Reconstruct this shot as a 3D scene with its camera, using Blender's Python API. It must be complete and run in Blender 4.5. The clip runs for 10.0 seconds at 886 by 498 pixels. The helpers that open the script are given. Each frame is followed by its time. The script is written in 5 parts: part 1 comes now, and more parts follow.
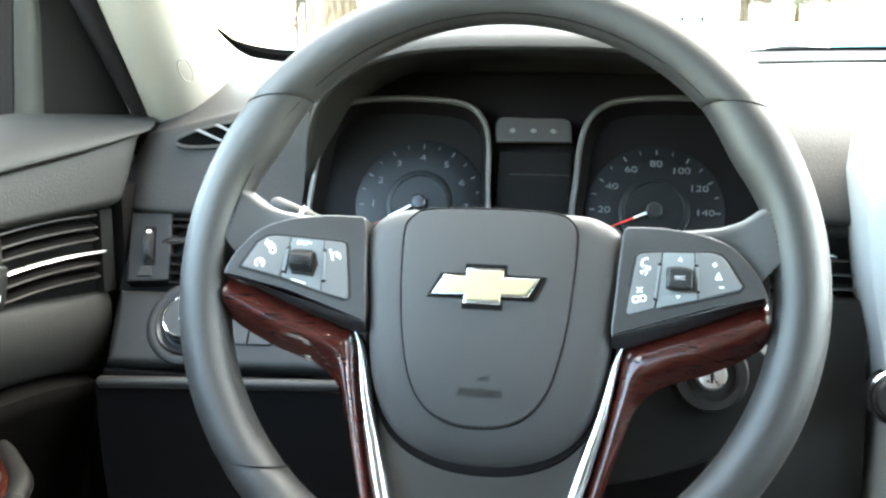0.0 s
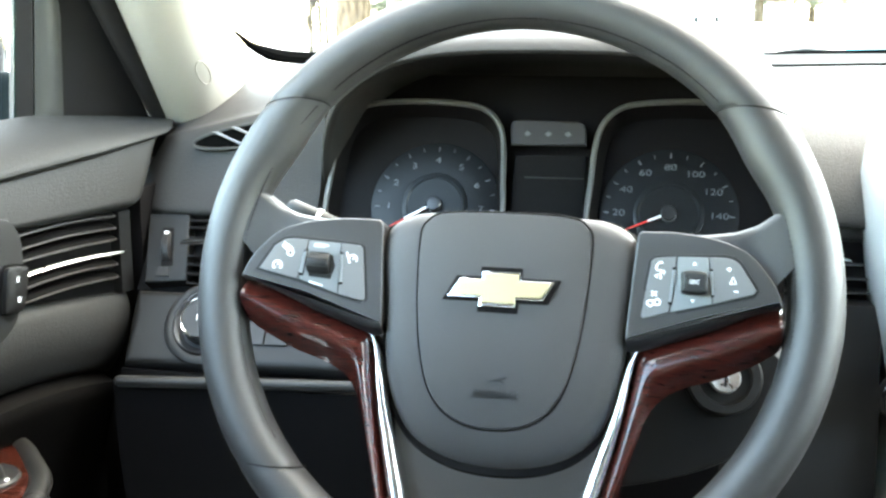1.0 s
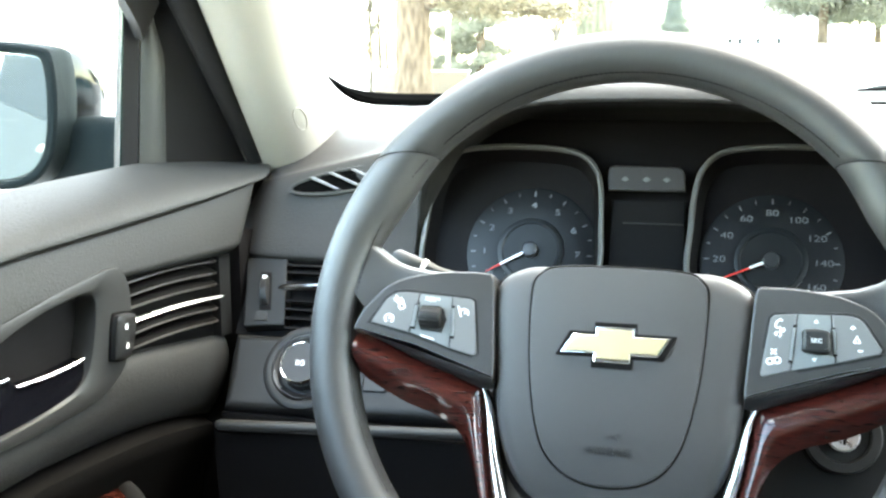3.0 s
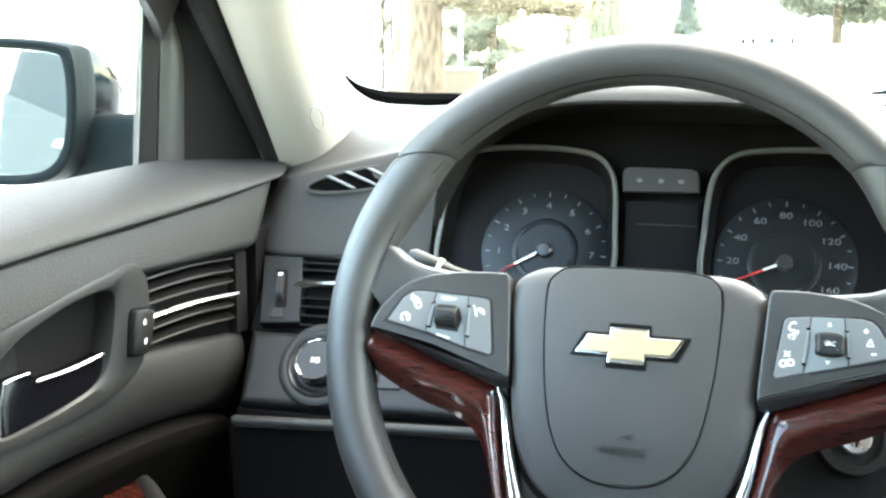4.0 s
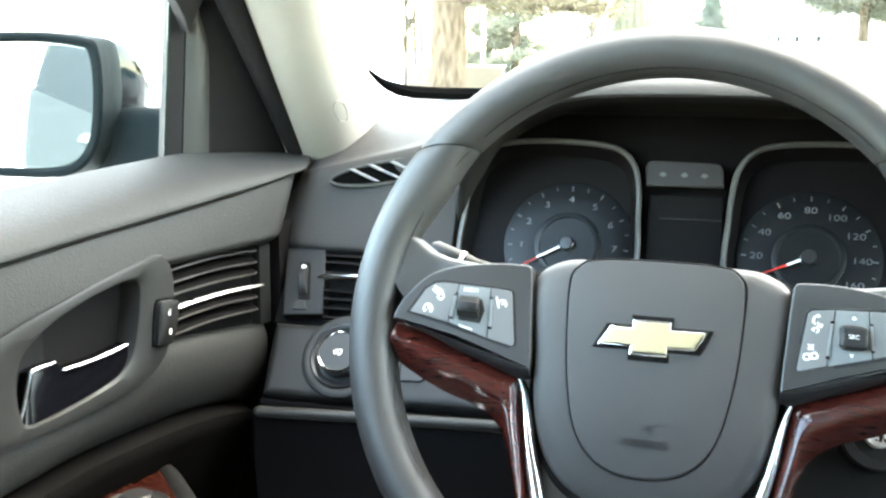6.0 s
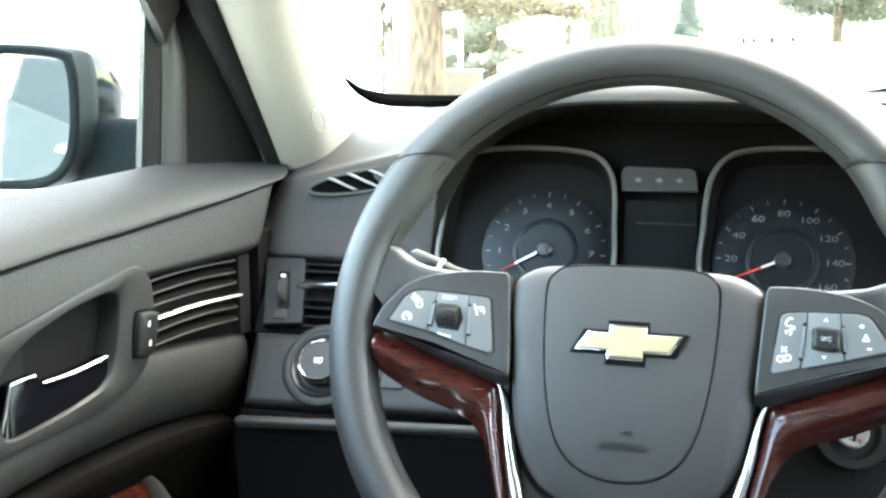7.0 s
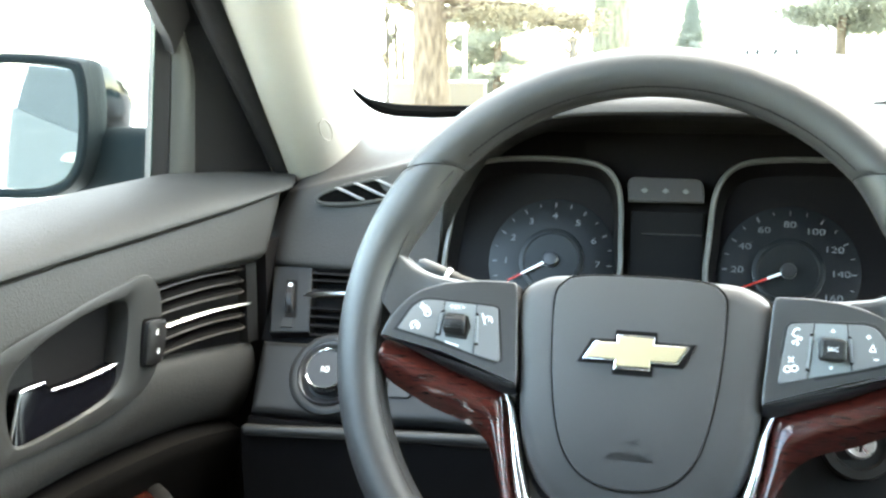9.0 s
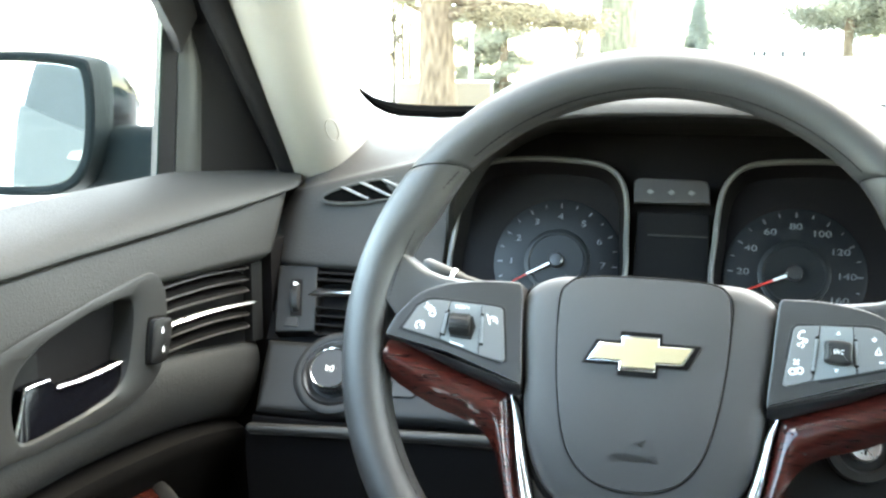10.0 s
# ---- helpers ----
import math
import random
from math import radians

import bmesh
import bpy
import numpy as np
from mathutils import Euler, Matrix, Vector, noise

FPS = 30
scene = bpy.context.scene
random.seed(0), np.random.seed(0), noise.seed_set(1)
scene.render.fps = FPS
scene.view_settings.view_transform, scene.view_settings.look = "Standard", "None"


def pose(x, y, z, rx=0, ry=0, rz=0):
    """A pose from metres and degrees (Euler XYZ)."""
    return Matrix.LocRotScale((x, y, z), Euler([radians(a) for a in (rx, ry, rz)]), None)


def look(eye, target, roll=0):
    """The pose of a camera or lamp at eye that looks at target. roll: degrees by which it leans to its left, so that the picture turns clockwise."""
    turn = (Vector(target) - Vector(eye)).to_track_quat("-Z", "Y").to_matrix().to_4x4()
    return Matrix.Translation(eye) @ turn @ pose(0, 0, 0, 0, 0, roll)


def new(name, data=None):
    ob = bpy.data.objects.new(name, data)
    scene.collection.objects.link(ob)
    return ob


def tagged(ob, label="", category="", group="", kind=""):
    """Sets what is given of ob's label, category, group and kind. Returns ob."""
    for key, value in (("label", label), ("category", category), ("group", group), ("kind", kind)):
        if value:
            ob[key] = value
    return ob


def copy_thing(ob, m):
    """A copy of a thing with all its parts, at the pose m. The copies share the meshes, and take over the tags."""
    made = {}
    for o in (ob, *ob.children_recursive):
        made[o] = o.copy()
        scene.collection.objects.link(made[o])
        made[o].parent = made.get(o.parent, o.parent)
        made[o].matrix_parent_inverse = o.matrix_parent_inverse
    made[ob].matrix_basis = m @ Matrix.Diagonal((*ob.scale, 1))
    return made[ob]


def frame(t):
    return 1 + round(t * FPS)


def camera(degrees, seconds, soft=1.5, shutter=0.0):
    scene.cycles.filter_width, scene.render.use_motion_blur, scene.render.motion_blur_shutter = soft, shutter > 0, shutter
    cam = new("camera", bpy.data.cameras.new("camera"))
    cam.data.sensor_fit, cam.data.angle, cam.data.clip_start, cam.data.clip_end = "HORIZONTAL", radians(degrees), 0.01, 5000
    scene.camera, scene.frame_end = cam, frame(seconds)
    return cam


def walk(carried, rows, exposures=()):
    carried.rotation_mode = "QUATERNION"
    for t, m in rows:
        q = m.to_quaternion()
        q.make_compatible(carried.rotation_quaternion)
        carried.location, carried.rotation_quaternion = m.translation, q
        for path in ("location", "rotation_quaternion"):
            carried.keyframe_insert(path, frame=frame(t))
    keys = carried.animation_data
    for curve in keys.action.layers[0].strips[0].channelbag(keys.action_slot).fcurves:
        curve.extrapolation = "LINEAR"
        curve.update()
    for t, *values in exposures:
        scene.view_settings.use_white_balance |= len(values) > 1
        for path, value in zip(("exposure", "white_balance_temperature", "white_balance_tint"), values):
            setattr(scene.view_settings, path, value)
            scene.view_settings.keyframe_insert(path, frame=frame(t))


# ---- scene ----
cam = camera(47.0, 10.0, 2.5, 0.9)
PATH = [
    (0, (0.088, -0.556, 1.045), (-0.302, 1.366, 0.654), 0.3),
    (0.5, (0.088, -0.558, 1.045), (-0.317, 1.361, 0.654), 0.1),
    (1, (0.087, -0.561, 1.048), (-0.327, 1.356, 0.656), 0.4),
    (1.5, (0.082, -0.565, 1.048), (-0.346, 1.352, 0.669), 1.1),
    (1.6, (0.0840, -0.5660, 1.0484), (-0.3525, 1.3498, 0.6756), 0.72),
    (1.7, (0.0828, -0.5654, 1.0510), (-0.3488, 1.3518, 0.6793), 0.23),
    (1.8, (0.0810, -0.5603, 1.0570), (-0.3533, 1.3556, 0.6815), 0.42),
    (1.9, (0.0717, -0.5604, 1.0721), (-0.3470, 1.3589, 0.6964), -0.25),
    (2, (0.063, -0.552, 1.082), (-0.375, 1.364, 0.714), 0.2),
    (2.1, (0.0573, -0.5581, 1.0824), (-0.4067, 1.3544, 0.7258), -0.39),
    (2.2, (0.0544, -0.5618, 1.0783), (-0.4484, 1.3405, 0.7194), -0.27),
    (2.3, (0.0536, -0.5648, 1.0689), (-0.4673, 1.3355, 0.7266), 0.01),
    (2.4, (0.0550, -0.5635, 1.0651), (-0.4572, 1.3395, 0.7240), -0.06),
    (2.5, (0.054, -0.566, 1.066), (-0.458, 1.337, 0.721), 0.2),
    (2.7, (0.0563, -0.5647, 1.0655), (-0.4646, 1.3350, 0.7192), -0.20),
    (3.8, (0.0538, -0.5710, 1.0675), (-0.4913, 1.3213, 0.7179), 0.35),
    (4, (0.054, -0.572, 1.068), (-0.492, 1.32, 0.716), 0.3),
    (4.5, (0.054, -0.573, 1.066), (-0.504, 1.314, 0.711), 0.4),
    (5, (0.053, -0.575, 1.067), (-0.512, 1.31, 0.709), 0.5),
    (5.2, (0.0527, -0.5733, 1.0657), (-0.5152, 1.3118, 0.7137), 0.43),
    (6.3, (0.0545, -0.5769, 1.0647), (-0.5348, 1.3004, 0.7065), 0.42),
    (6.5, (0.055, -0.58, 1.067), (-0.514, 1.304, 0.71), 0.2),
    (6.7, (0.0591, -0.5769, 1.0673), (-0.5103, 1.3077, 0.7147), -0.17),
    (7, (0.057, -0.579, 1.068), (-0.493, 1.312, 0.72), -0.2),
    (7.5, (0.057, -0.58, 1.068), (-0.487, 1.314, 0.727), 0.0),
    (8, (0.056, -0.581, 1.067), (-0.485, 1.316, 0.732), 0.0),
    (8.5, (0.056, -0.581, 1.069), (-0.491, 1.313, 0.733), -0.2),
    (9, (0.055, -0.583, 1.068), (-0.502, 1.31, 0.74), 0.0),
    (9.5, (0.054, -0.583, 1.069), (-0.51, 1.308, 0.743), -0.0),
    (10, (0.055, -0.583, 1.068), (-0.512, 1.307, 0.74), 0.3),
]
walk(cam, [(t, look(e, a, r)) for t, e, a, r in PATH], exposures=[(0, 5.70, 9000, 0), (1.5, 5.72, 9000, 0), (2.5, 5.74, 9000, 0), (10, 5.66, 9000, 0)])

# ---- world and light ----
world = bpy.data.worlds.new("sky")
scene.world = world
world.use_nodes = True
wn = world.node_tree.nodes
sky = wn.new("ShaderNodeTexSky")
sky.sky_type, sky.sun_disc = "NISHITA", False
sky.sun_elevation, sky.sun_rotation = radians(60), radians(38)
sky.air_density, sky.dust_density, sky.ozone_density = 0.8, 0.6, 0.3
world.node_tree.links.new(sky.outputs[0], wn["Background"].inputs[0])
wn["Background"].inputs[1].default_value = 0.15
sun_data = bpy.data.lights.new("sun", "SUN")
sun_data.energy, sun_data.angle, sun_data.color = 0.50, radians(130), (1.0, 0.96, 0.91)
sun = new("sun", sun_data)
sun.matrix_basis = look((0, 0, 0), (-math.sin(radians(38)) * math.cos(radians(60)), -math.cos(radians(38)) * math.cos(radians(60)), -math.sin(radians(60))))


# ---- materials ----
def material(name, colour, rough=0.5, metal=0.0, grain=0.0, grain_size=900.0, vary=0.08, coat=0.0, spec=0.5, wear=0.025):
    m = bpy.data.materials.new(name)
    m.use_nodes = True
    n, l = m.node_tree.nodes, m.node_tree.links
    b = n["Principled BSDF"]
    b.inputs["Metallic"].default_value = metal
    b.inputs["Coat Weight"].default_value = coat
    b.inputs["Coat Roughness"].default_value = 0.06
    b.inputs["Specular IOR Level"].default_value = spec
    co = n.new("ShaderNodeTexCoord")
    big = n.new("ShaderNodeTexNoise")
    big.inputs["Scale"].default_value, big.inputs["Detail"].default_value = 14.0, 5.0
    l.new(co.outputs["Object"], big.inputs["Vector"])
    ramp = n.new("ShaderNodeMix")
    ramp.data_type = "RGBA"
    ramp.inputs["A"].default_value = (*[c * (1 - vary) for c in colour], 1)
    ramp.inputs["B"].default_value = (*[min(1, c * (1 + vary)) for c in colour], 1)
    l.new(big.outputs["Fac"], ramp.inputs["Factor"])
    l.new(ramp.outputs["Result"], b.inputs["Base Color"])
    rr = n.new("ShaderNodeMapRange")
    rr.inputs["To Min"].default_value, rr.inputs["To Max"].default_value = max(0.02, rough - wear), min(1, rough + wear)
    mid = n.new("ShaderNodeTexNoise")
    mid.inputs["Scale"].default_value, mid.inputs["Detail"].default_value = 70.0, 3.0
    l.new(co.outputs["Object"], mid.inputs["Vector"])
    l.new(mid.outputs["Fac"], rr.inputs["Value"])
    l.new(rr.outputs["Result"], b.inputs["Roughness"])
    if grain:
        tex = n.new("ShaderNodeTexVoronoi")
        tex.inputs["Scale"].default_value = grain_size
        l.new(co.outputs["Object"], tex.inputs["Vector"])
        bump = n.new("ShaderNodeBump")
        bump.inputs["Strength"].default_value, bump.inputs["Distance"].default_value = grain, 0.0006
        l.new(tex.outputs["Distance"], bump.inputs["Height"])
        l.new(bump.outputs["Normal"], b.inputs["Normal"])
    return m


def wood_material(name, dark, light):
    m = material(name, light, 0.4, coat=1.0, spec=0.08)
    n, l = m.node_tree.nodes, m.node_tree.links
    n["Principled BSDF"].inputs["Coat Roughness"].default_value = 0.11
    co = n.new("ShaderNodeTexCoord")
    mp = n.new("ShaderNodeMapping")
    mp.inputs["Rotation"].default_value = (0, 0, radians(28))
    mp.inputs["Scale"].default_value = (95, 760, 200)
    l.new(co.outputs["Object"], mp.inputs["Vector"])
    tx = n.new("ShaderNodeTexNoise")
    tx.inputs["Scale"].default_value, tx.inputs["Detail"].default_value, tx.inputs["Distortion"].default_value = 1.0, 6.0, 0.6
    l.new(mp.outputs["Vector"], tx.inputs["Vector"])
    cr = n.new("ShaderNodeValToRGB")
    cr.color_ramp.elements[0].position, cr.color_ramp.elements[0].color = 0.32, (*dark, 1)
    cr.color_ramp.elements[1].position, cr.color_ramp.elements[1].color = 0.70, (*light, 1)
    l.new(tx.outputs["Fac"], cr.inputs["Fac"])
    l.new(cr.outputs["Color"], n["Principled BSDF"].inputs["Base Color"])
    return m


def glass_material(name, tint, gloss=1.0):
    m = bpy.data.materials.new(name)
    m.use_nodes = True
    n, l = m.node_tree.nodes, m.node_tree.links
    n.remove(n["Principled BSDF"])
    t, g, mix, fr = (n.new("ShaderNode" + k) for k in ("BsdfTransparent", "BsdfGlossy", "MixShader", "Fresnel"))
    t.inputs[0].default_value, g.inputs["Roughness"].default_value = (*tint, 1), 0.02
    fr.inputs["IOR"].default_value = 1.45
    mul = n.new("ShaderNodeMath")
    mul.operation = "MULTIPLY"
    mul.inputs[1].default_value = gloss
    l.new(fr.outputs[0], mul.inputs[0])
    l.new(mul.outputs[0], mix.inputs[0])
    l.new(t.outputs[0], mix.inputs[1])
    l.new(g.outputs[0], mix.inputs[2])
    l.new(mix.outputs[0], n["Material Output"].inputs[0])
    return m


LEATHER = material("rim_leather", (0.0228, 0.0217, 0.0209), 0.48, grain=0.22, grain_size=1500, spec=0.55)
AIRBAG = material("airbag_plastic", (0.0485, 0.0455, 0.0445), 0.52, grain=0.14, grain_size=1800, spec=0.34)
SATIN = material("satin_black_plastic", (0.014, 0.014, 0.015), 0.30)
KEY = material("grey_switch_plastic", (0.115, 0.115, 0.115), 0.42)
POD_GREY = material("pod_satin_grey", (0.0285, 0.0265, 0.0255), 0.36, grain=0.05, grain_size=1500)
PAD_SILVER = material("pad_silver_plastic", (0.19, 0.20, 0.20), 0.36, metal=0.4, vary=0.02)
SPOKE_METAL = material("satin_spoke_metal", (0.050, 0.044, 0.040), 0.40, metal=0.5)
KEY_DARK = material("dark_switch_plastic", (0.0125, 0.0120, 0.0120), 0.45, spec=0.3)
INK = material("white_print", (0.82, 0.82, 0.80), 0.5)
CLUSTER_DARK = material("cluster_black", (0.0040, 0.0030, 0.0032), 0.6, spec=0.10)
VOID = material("vent_dark", (0.002, 0.002, 0.002), 1.0, spec=0.0)
# Cup plastic in two tones: recess shade as near-black, the lit side lighter.
CUP_SHADED = material("shaded_cup_plastic", (0.0017, 0.0016, 0.0014), 0.9, spec=0.02)
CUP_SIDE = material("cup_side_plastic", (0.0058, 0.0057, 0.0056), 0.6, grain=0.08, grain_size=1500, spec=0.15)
GLOSS_BLACK = material("gloss_black", (0.0022, 0.0022, 0.0030), 0.12, spec=0.10)
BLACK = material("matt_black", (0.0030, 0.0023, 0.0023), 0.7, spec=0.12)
DASH = material("dash_soft_plastic", (0.0280, 0.0262, 0.0250), 0.56, grain=0.40, grain_size=750, spec=0.12)
DOOR = material("door_soft_plastic", (0.0205, 0.0200, 0.0190), 0.56, grain=0.40, grain_size=750, spec=0.13)
DASH_LOW = material("lower_dash_plastic", (0.0070, 0.0067, 0.0064), 0.5, grain=0.1, grain_size=1200, spec=0.28)
# Door plastic in near-black: shade low in the cabin put into its colour.
DOOR_SHADED = material("shaded_door_plastic", (0.0017, 0.0014, 0.0012), 0.75, grain=0.12, grain_size=1200, spec=0.06)
DOOR_HARD = material("door_hard_plastic", (0.0150, 0.0145, 0.0135), 0.50, grain=0.08, grain_size=1500, spec=0.32)
CHROME = material("chrome", (0.86, 0.87, 0.88), 0.10, metal=1.0, vary=0.02, wear=0.04)
CHROME_SATIN = material("brushed_chrome", (0.72, 0.72, 0.70), 0.28, metal=0.85, vary=0.02)
SILVER = material("silver_paint", (0.52, 0.55, 0.55), 0.3, metal=0.3, coat=0.4, vary=0.01, wear=0.0)
BEZEL = material("gauge_bezel_grey", (0.10, 0.096, 0.09), 0.40, metal=0.3)
GOLD = material("pale_gold", (0.52, 0.42, 0.255), 0.32, metal=0.45, vary=0.04)
CHROME_STRIP = material("spoke_chrome", (0.82, 0.84, 0.84), 0.14, metal=1.0, vary=0.02)
WOOD = wood_material("mahogany_lacquer", (0.0105, 0.0017, 0.0013), (0.056, 0.0086, 0.0054))
WOOD_DOOR = wood_material("door_wood_lacquer", (0.007, 0.0013, 0.0008), (0.028, 0.0052, 0.0027))
ARM_RIM = material("armrest_leather", (0.0052, 0.0052, 0.0050), 0.45, grain=0.14, grain_size=1500, spec=0.4)
DIAL = material("dial_face", (0.0036, 0.0040, 0.0050), 0.45, spec=0.25)
DIAL_INK = material("dial_print", (0.088, 0.092, 0.096), 0.5)
DIAL_IN = material("dial_centre", (0.0055, 0.0062, 0.0070), 0.40, spec=0.25)
NEEDLE = material("needle_red", (0.62, 0.03, 0.02), 0.4)
WARN = material("warning_lens", (0.034, 0.031, 0.031), 0.4, spec=0.3)
CREAM = material("pillar_cloth", (0.185, 0.168, 0.142), 0.9, grain=0.3, grain_size=1500, spec=0.2)
HEADLINER = material("headliner", (0.27, 0.255, 0.23), 0.95, grain=0.6, grain_size=1200, spec=0.2)
CARPET = material("carpet_black", (0.008, 0.007, 0.007), 0.95, grain=0.8, grain_size=500, spec=0.05)
RUBBER = material("rubber_seal", (0.008, 0.007, 0.007), 0.7, spec=0.15)
TRIM_GREY = material("window_frame_grey", (0.025, 0.025, 0.0225), 0.5, spec=0.35)
TRIM_BLACK = material("corner_black", (0.0050, 0.0043, 0.0043), 0.6, grain=0.3, grain_size=700, spec=0.15)
PAINT = material("body_paint", (0.045, 0.051, 0.052), 0.8, spec=0.0)
CAP = material("mirror_cap_paint", (0.0007, 0.0008, 0.0009), 0.10, spec=0.02)
MIRROR = material("mirror_silver", (0.86, 0.90, 0.90), 0.02, metal=1.0, vary=0.01, wear=0.0)
GLASS = glass_material("window_glass", (0.95, 0.97, 0.965), 0.03)
TINTED = glass_material("rear_tinted_glass", (0.16, 0.17, 0.17), 0.3)


# ---- building helpers ----
def chain(ob):
    m = Matrix.Identity(4)
    while ob:
        m = ob.matrix_basis @ m
        ob = ob.parent
    return m


def part(name, bm, mat, parent=None, label="", place=False, smooth=35):
    """Links a bmesh as one mesh under parent; place: its coordinates are those of the world."""
    if place and parent:
        bm.transform(chain(parent).inverted())
    me = bpy.data.meshes.new(name)
    bmesh.ops.recalc_face_normals(bm, faces=bm.faces)
    for f in bm.faces:
        f.smooth = True
    for e in bm.edges:
        if len(e.link_faces) == 2 and e.calc_face_angle(0) > radians(smooth):
            e.smooth = False
    bm.to_mesh(me)
    bm.free()
    me.materials.append(mat)
    ob = new(name, me)
    ob.parent = parent
    return tagged(ob, label)


def thing(name, m, label, category, kind="", group=""):
    ob = new(name)
    ob.matrix_basis = m
    ob.empty_display_size = 0.05
    return tagged(ob, label, category, group, kind)


def curve(pts, n=8, closed=False):
    """A smooth line through points (Catmull-Rom)."""
    P = [Vector(p) for p in pts]
    N, out = len(P), []
    for i in range(N if closed else N - 1):
        g = (lambda k: P[k % N]) if closed else (lambda k: P[min(max(k, 0), N - 1)])
        a, b, c, d = g(i - 1), g(i), g(i + 1), g(i + 2)
        for k in range(n):
            t = k / n
            out.append(0.5 * (2 * b + (c - a) * t + (2 * a - 5 * b + 4 * c - d) * t * t + (3 * b - a - 3 * c + d) * t ** 3))
    if not closed:
        out.append(P[-1])
    return out


def loft(rings, closed=True, caps=True, bm=None):
    """A skin over rings of equally many points."""
    bm = bm or bmesh.new()
    V = [[bm.verts.new(p) for p in r] for r in rings]
    n = len(V[0])
    for a, b in zip(V, V[1:]):
        for i in range(n if closed else n - 1):
            j = (i + 1) % n
            bm.faces.new((a[i], a[j], b[j], b[i]))
    if caps and closed:
        bm.faces.new(V[0][::-1])
        bm.faces.new(V[-1])
    return bm


def plate(outline, back, front, bevel=0.001, steps=3, bm=None):
    """A flat piece of that outline (x, y), from z = back to z = front, with a rounded front edge."""
    pts = [Vector((p[0], p[1])) for p in outline]
    area = sum(a.x * b.y - b.x * a.y for a, b in zip(pts, pts[1:] + pts[:1]))
    if area < 0:
        pts.reverse()
    n = len(pts)
    nor = []
    for i in range(n):
        a, b = pts[i] - pts[i - 1], pts[(i + 1) % n] - pts[i]
        t = (a.normalized() + b.normalized())
        nor.append(Vector((t.y, -t.x)).normalized() if t.length > 1e-6 else Vector((a.y, -a.x)).normalized())
    ring = lambda off, z: [(p.x - q.x * off, p.y - q.y * off, z) for p, q in zip(pts, nor)]  # noqa: E731
    rings = [ring(0, back)]
    for k in range(steps + 1):
        a = k / steps * math.pi / 2
        rings.append(ring(bevel * (1 - math.cos(a)), front - bevel * (1 - math.sin(a))))
    rings.append(ring(bevel * 1.25, front))
    return loft(rings, bm=bm)


def dome(outline, levels, back):
    """A crowned piece: levels are (scale towards the middle, height)."""
    c = Vector((sum(p[0] for p in outline) / len(outline), sum(p[1] for p in outline) / len(outline)))
    ring = lambda s, z: [(c.x + (p[0] - c.x) * s, c.y + (p[1] - c.y) * s, z) for p in outline]  # noqa: E731
    return loft([ring(levels[0][0], back)] + [ring(s, z) for s, z in levels])


def tube(path, radius, sides=10, flat=1.0, closed=False, up=(0, 0, 1), bm=None):
    """A round or oval bar along a path; radius: a number or one for each point; flat: its height over its width."""
    P = [Vector(p) for p in path]
    N, rings = len(P), []
    for i, p in enumerate(P):
        a = P[i - 1] if (i or closed) else P[0]
        b = P[(i + 1) % N] if (i < N - 1 or closed) else P[-1]
        d = (b - a).normalized()
        side = d.cross(Vector(up))
        side = side.normalized() if side.length > 1e-6 else d.orthogonal().normalized()
        top = side.cross(d).normalized()
        r = radius[i] if isinstance(radius, (list, tuple)) else radius
        rings.append([p + side * (r * math.cos(2 * math.pi * k / sides)) + top * (r * flat * math.sin(2 * math.pi * k / sides)) for k in range(sides)])
    if closed:
        rings.append(rings[0])
    bm = loft(rings, caps=not closed, bm=bm)
    if closed:
        bmesh.ops.remove_doubles(bm, verts=bm.verts, dist=1e-7)
    return bm


def sheet(f, nu, nv, back):
    """A solid panel: f(u, v) gives its front face for u, v from 0 to 1; back: the way from the front to the rear face."""
    F = [[Vector(f(i / nu, j / nv)) for j in range(nv + 1)] for i in range(nu + 1)]
    bm = bmesh.new()
    A = [[bm.verts.new(p) for p in r] for r in F]
    B = [[bm.verts.new(p + Vector(back)) for p in r] for r in F]
    for i in range(nu):
        for j in range(nv):
            bm.faces.new((A[i][j], A[i + 1][j], A[i + 1][j + 1], A[i][j + 1]))
            bm.faces.new((B[i][j], B[i][j + 1], B[i + 1][j + 1], B[i + 1][j]))
    for i in range(nu):
        bm.faces.new((A[i][0], B[i][0], B[i + 1][0], A[i + 1][0]))
        bm.faces.new((A[i][nv], A[i + 1][nv], B[i + 1][nv], B[i][nv]))
    for j in range(nv):
        bm.faces.new((A[0][j], A[0][j + 1], B[0][j + 1], B[0][j]))
        bm.faces.new((A[nu][j], B[nu][j], B[nu][j + 1], A[nu][j + 1]))
    return bm


def box(x0, x1, y0, y1, z0, z1, bevel=0.0, bm=None):
    own = bmesh.new()
    bmesh.ops.create_cube(own, size=1, matrix=Matrix.Translation(((x0 + x1) / 2, (y0 + y1) / 2, (z0 + z1) / 2)) @ Matrix.Diagonal((x1 - x0, y1 - y0, z1 - z0, 1)))
    if bevel:
        bmesh.ops.bevel(own, geom=own.edges[:], offset=bevel, segments=2, affect="EDGES", profile=0.6)
    if bm:
        me = bpy.data.meshes.new("tmp")
        own.to_mesh(me)
        own.free()
        bm.from_mesh(me)
        bpy.data.meshes.remove(me)
        return bm
    return own


def lathe(profile, sides=40):
    """A turned piece round its z axis: (radius, z) from the rear to the front."""
    return loft([[(r * math.cos(2 * math.pi * k / sides), r * math.sin(2 * math.pi * k / sides), z) for k in range(sides)] for r, z in profile])


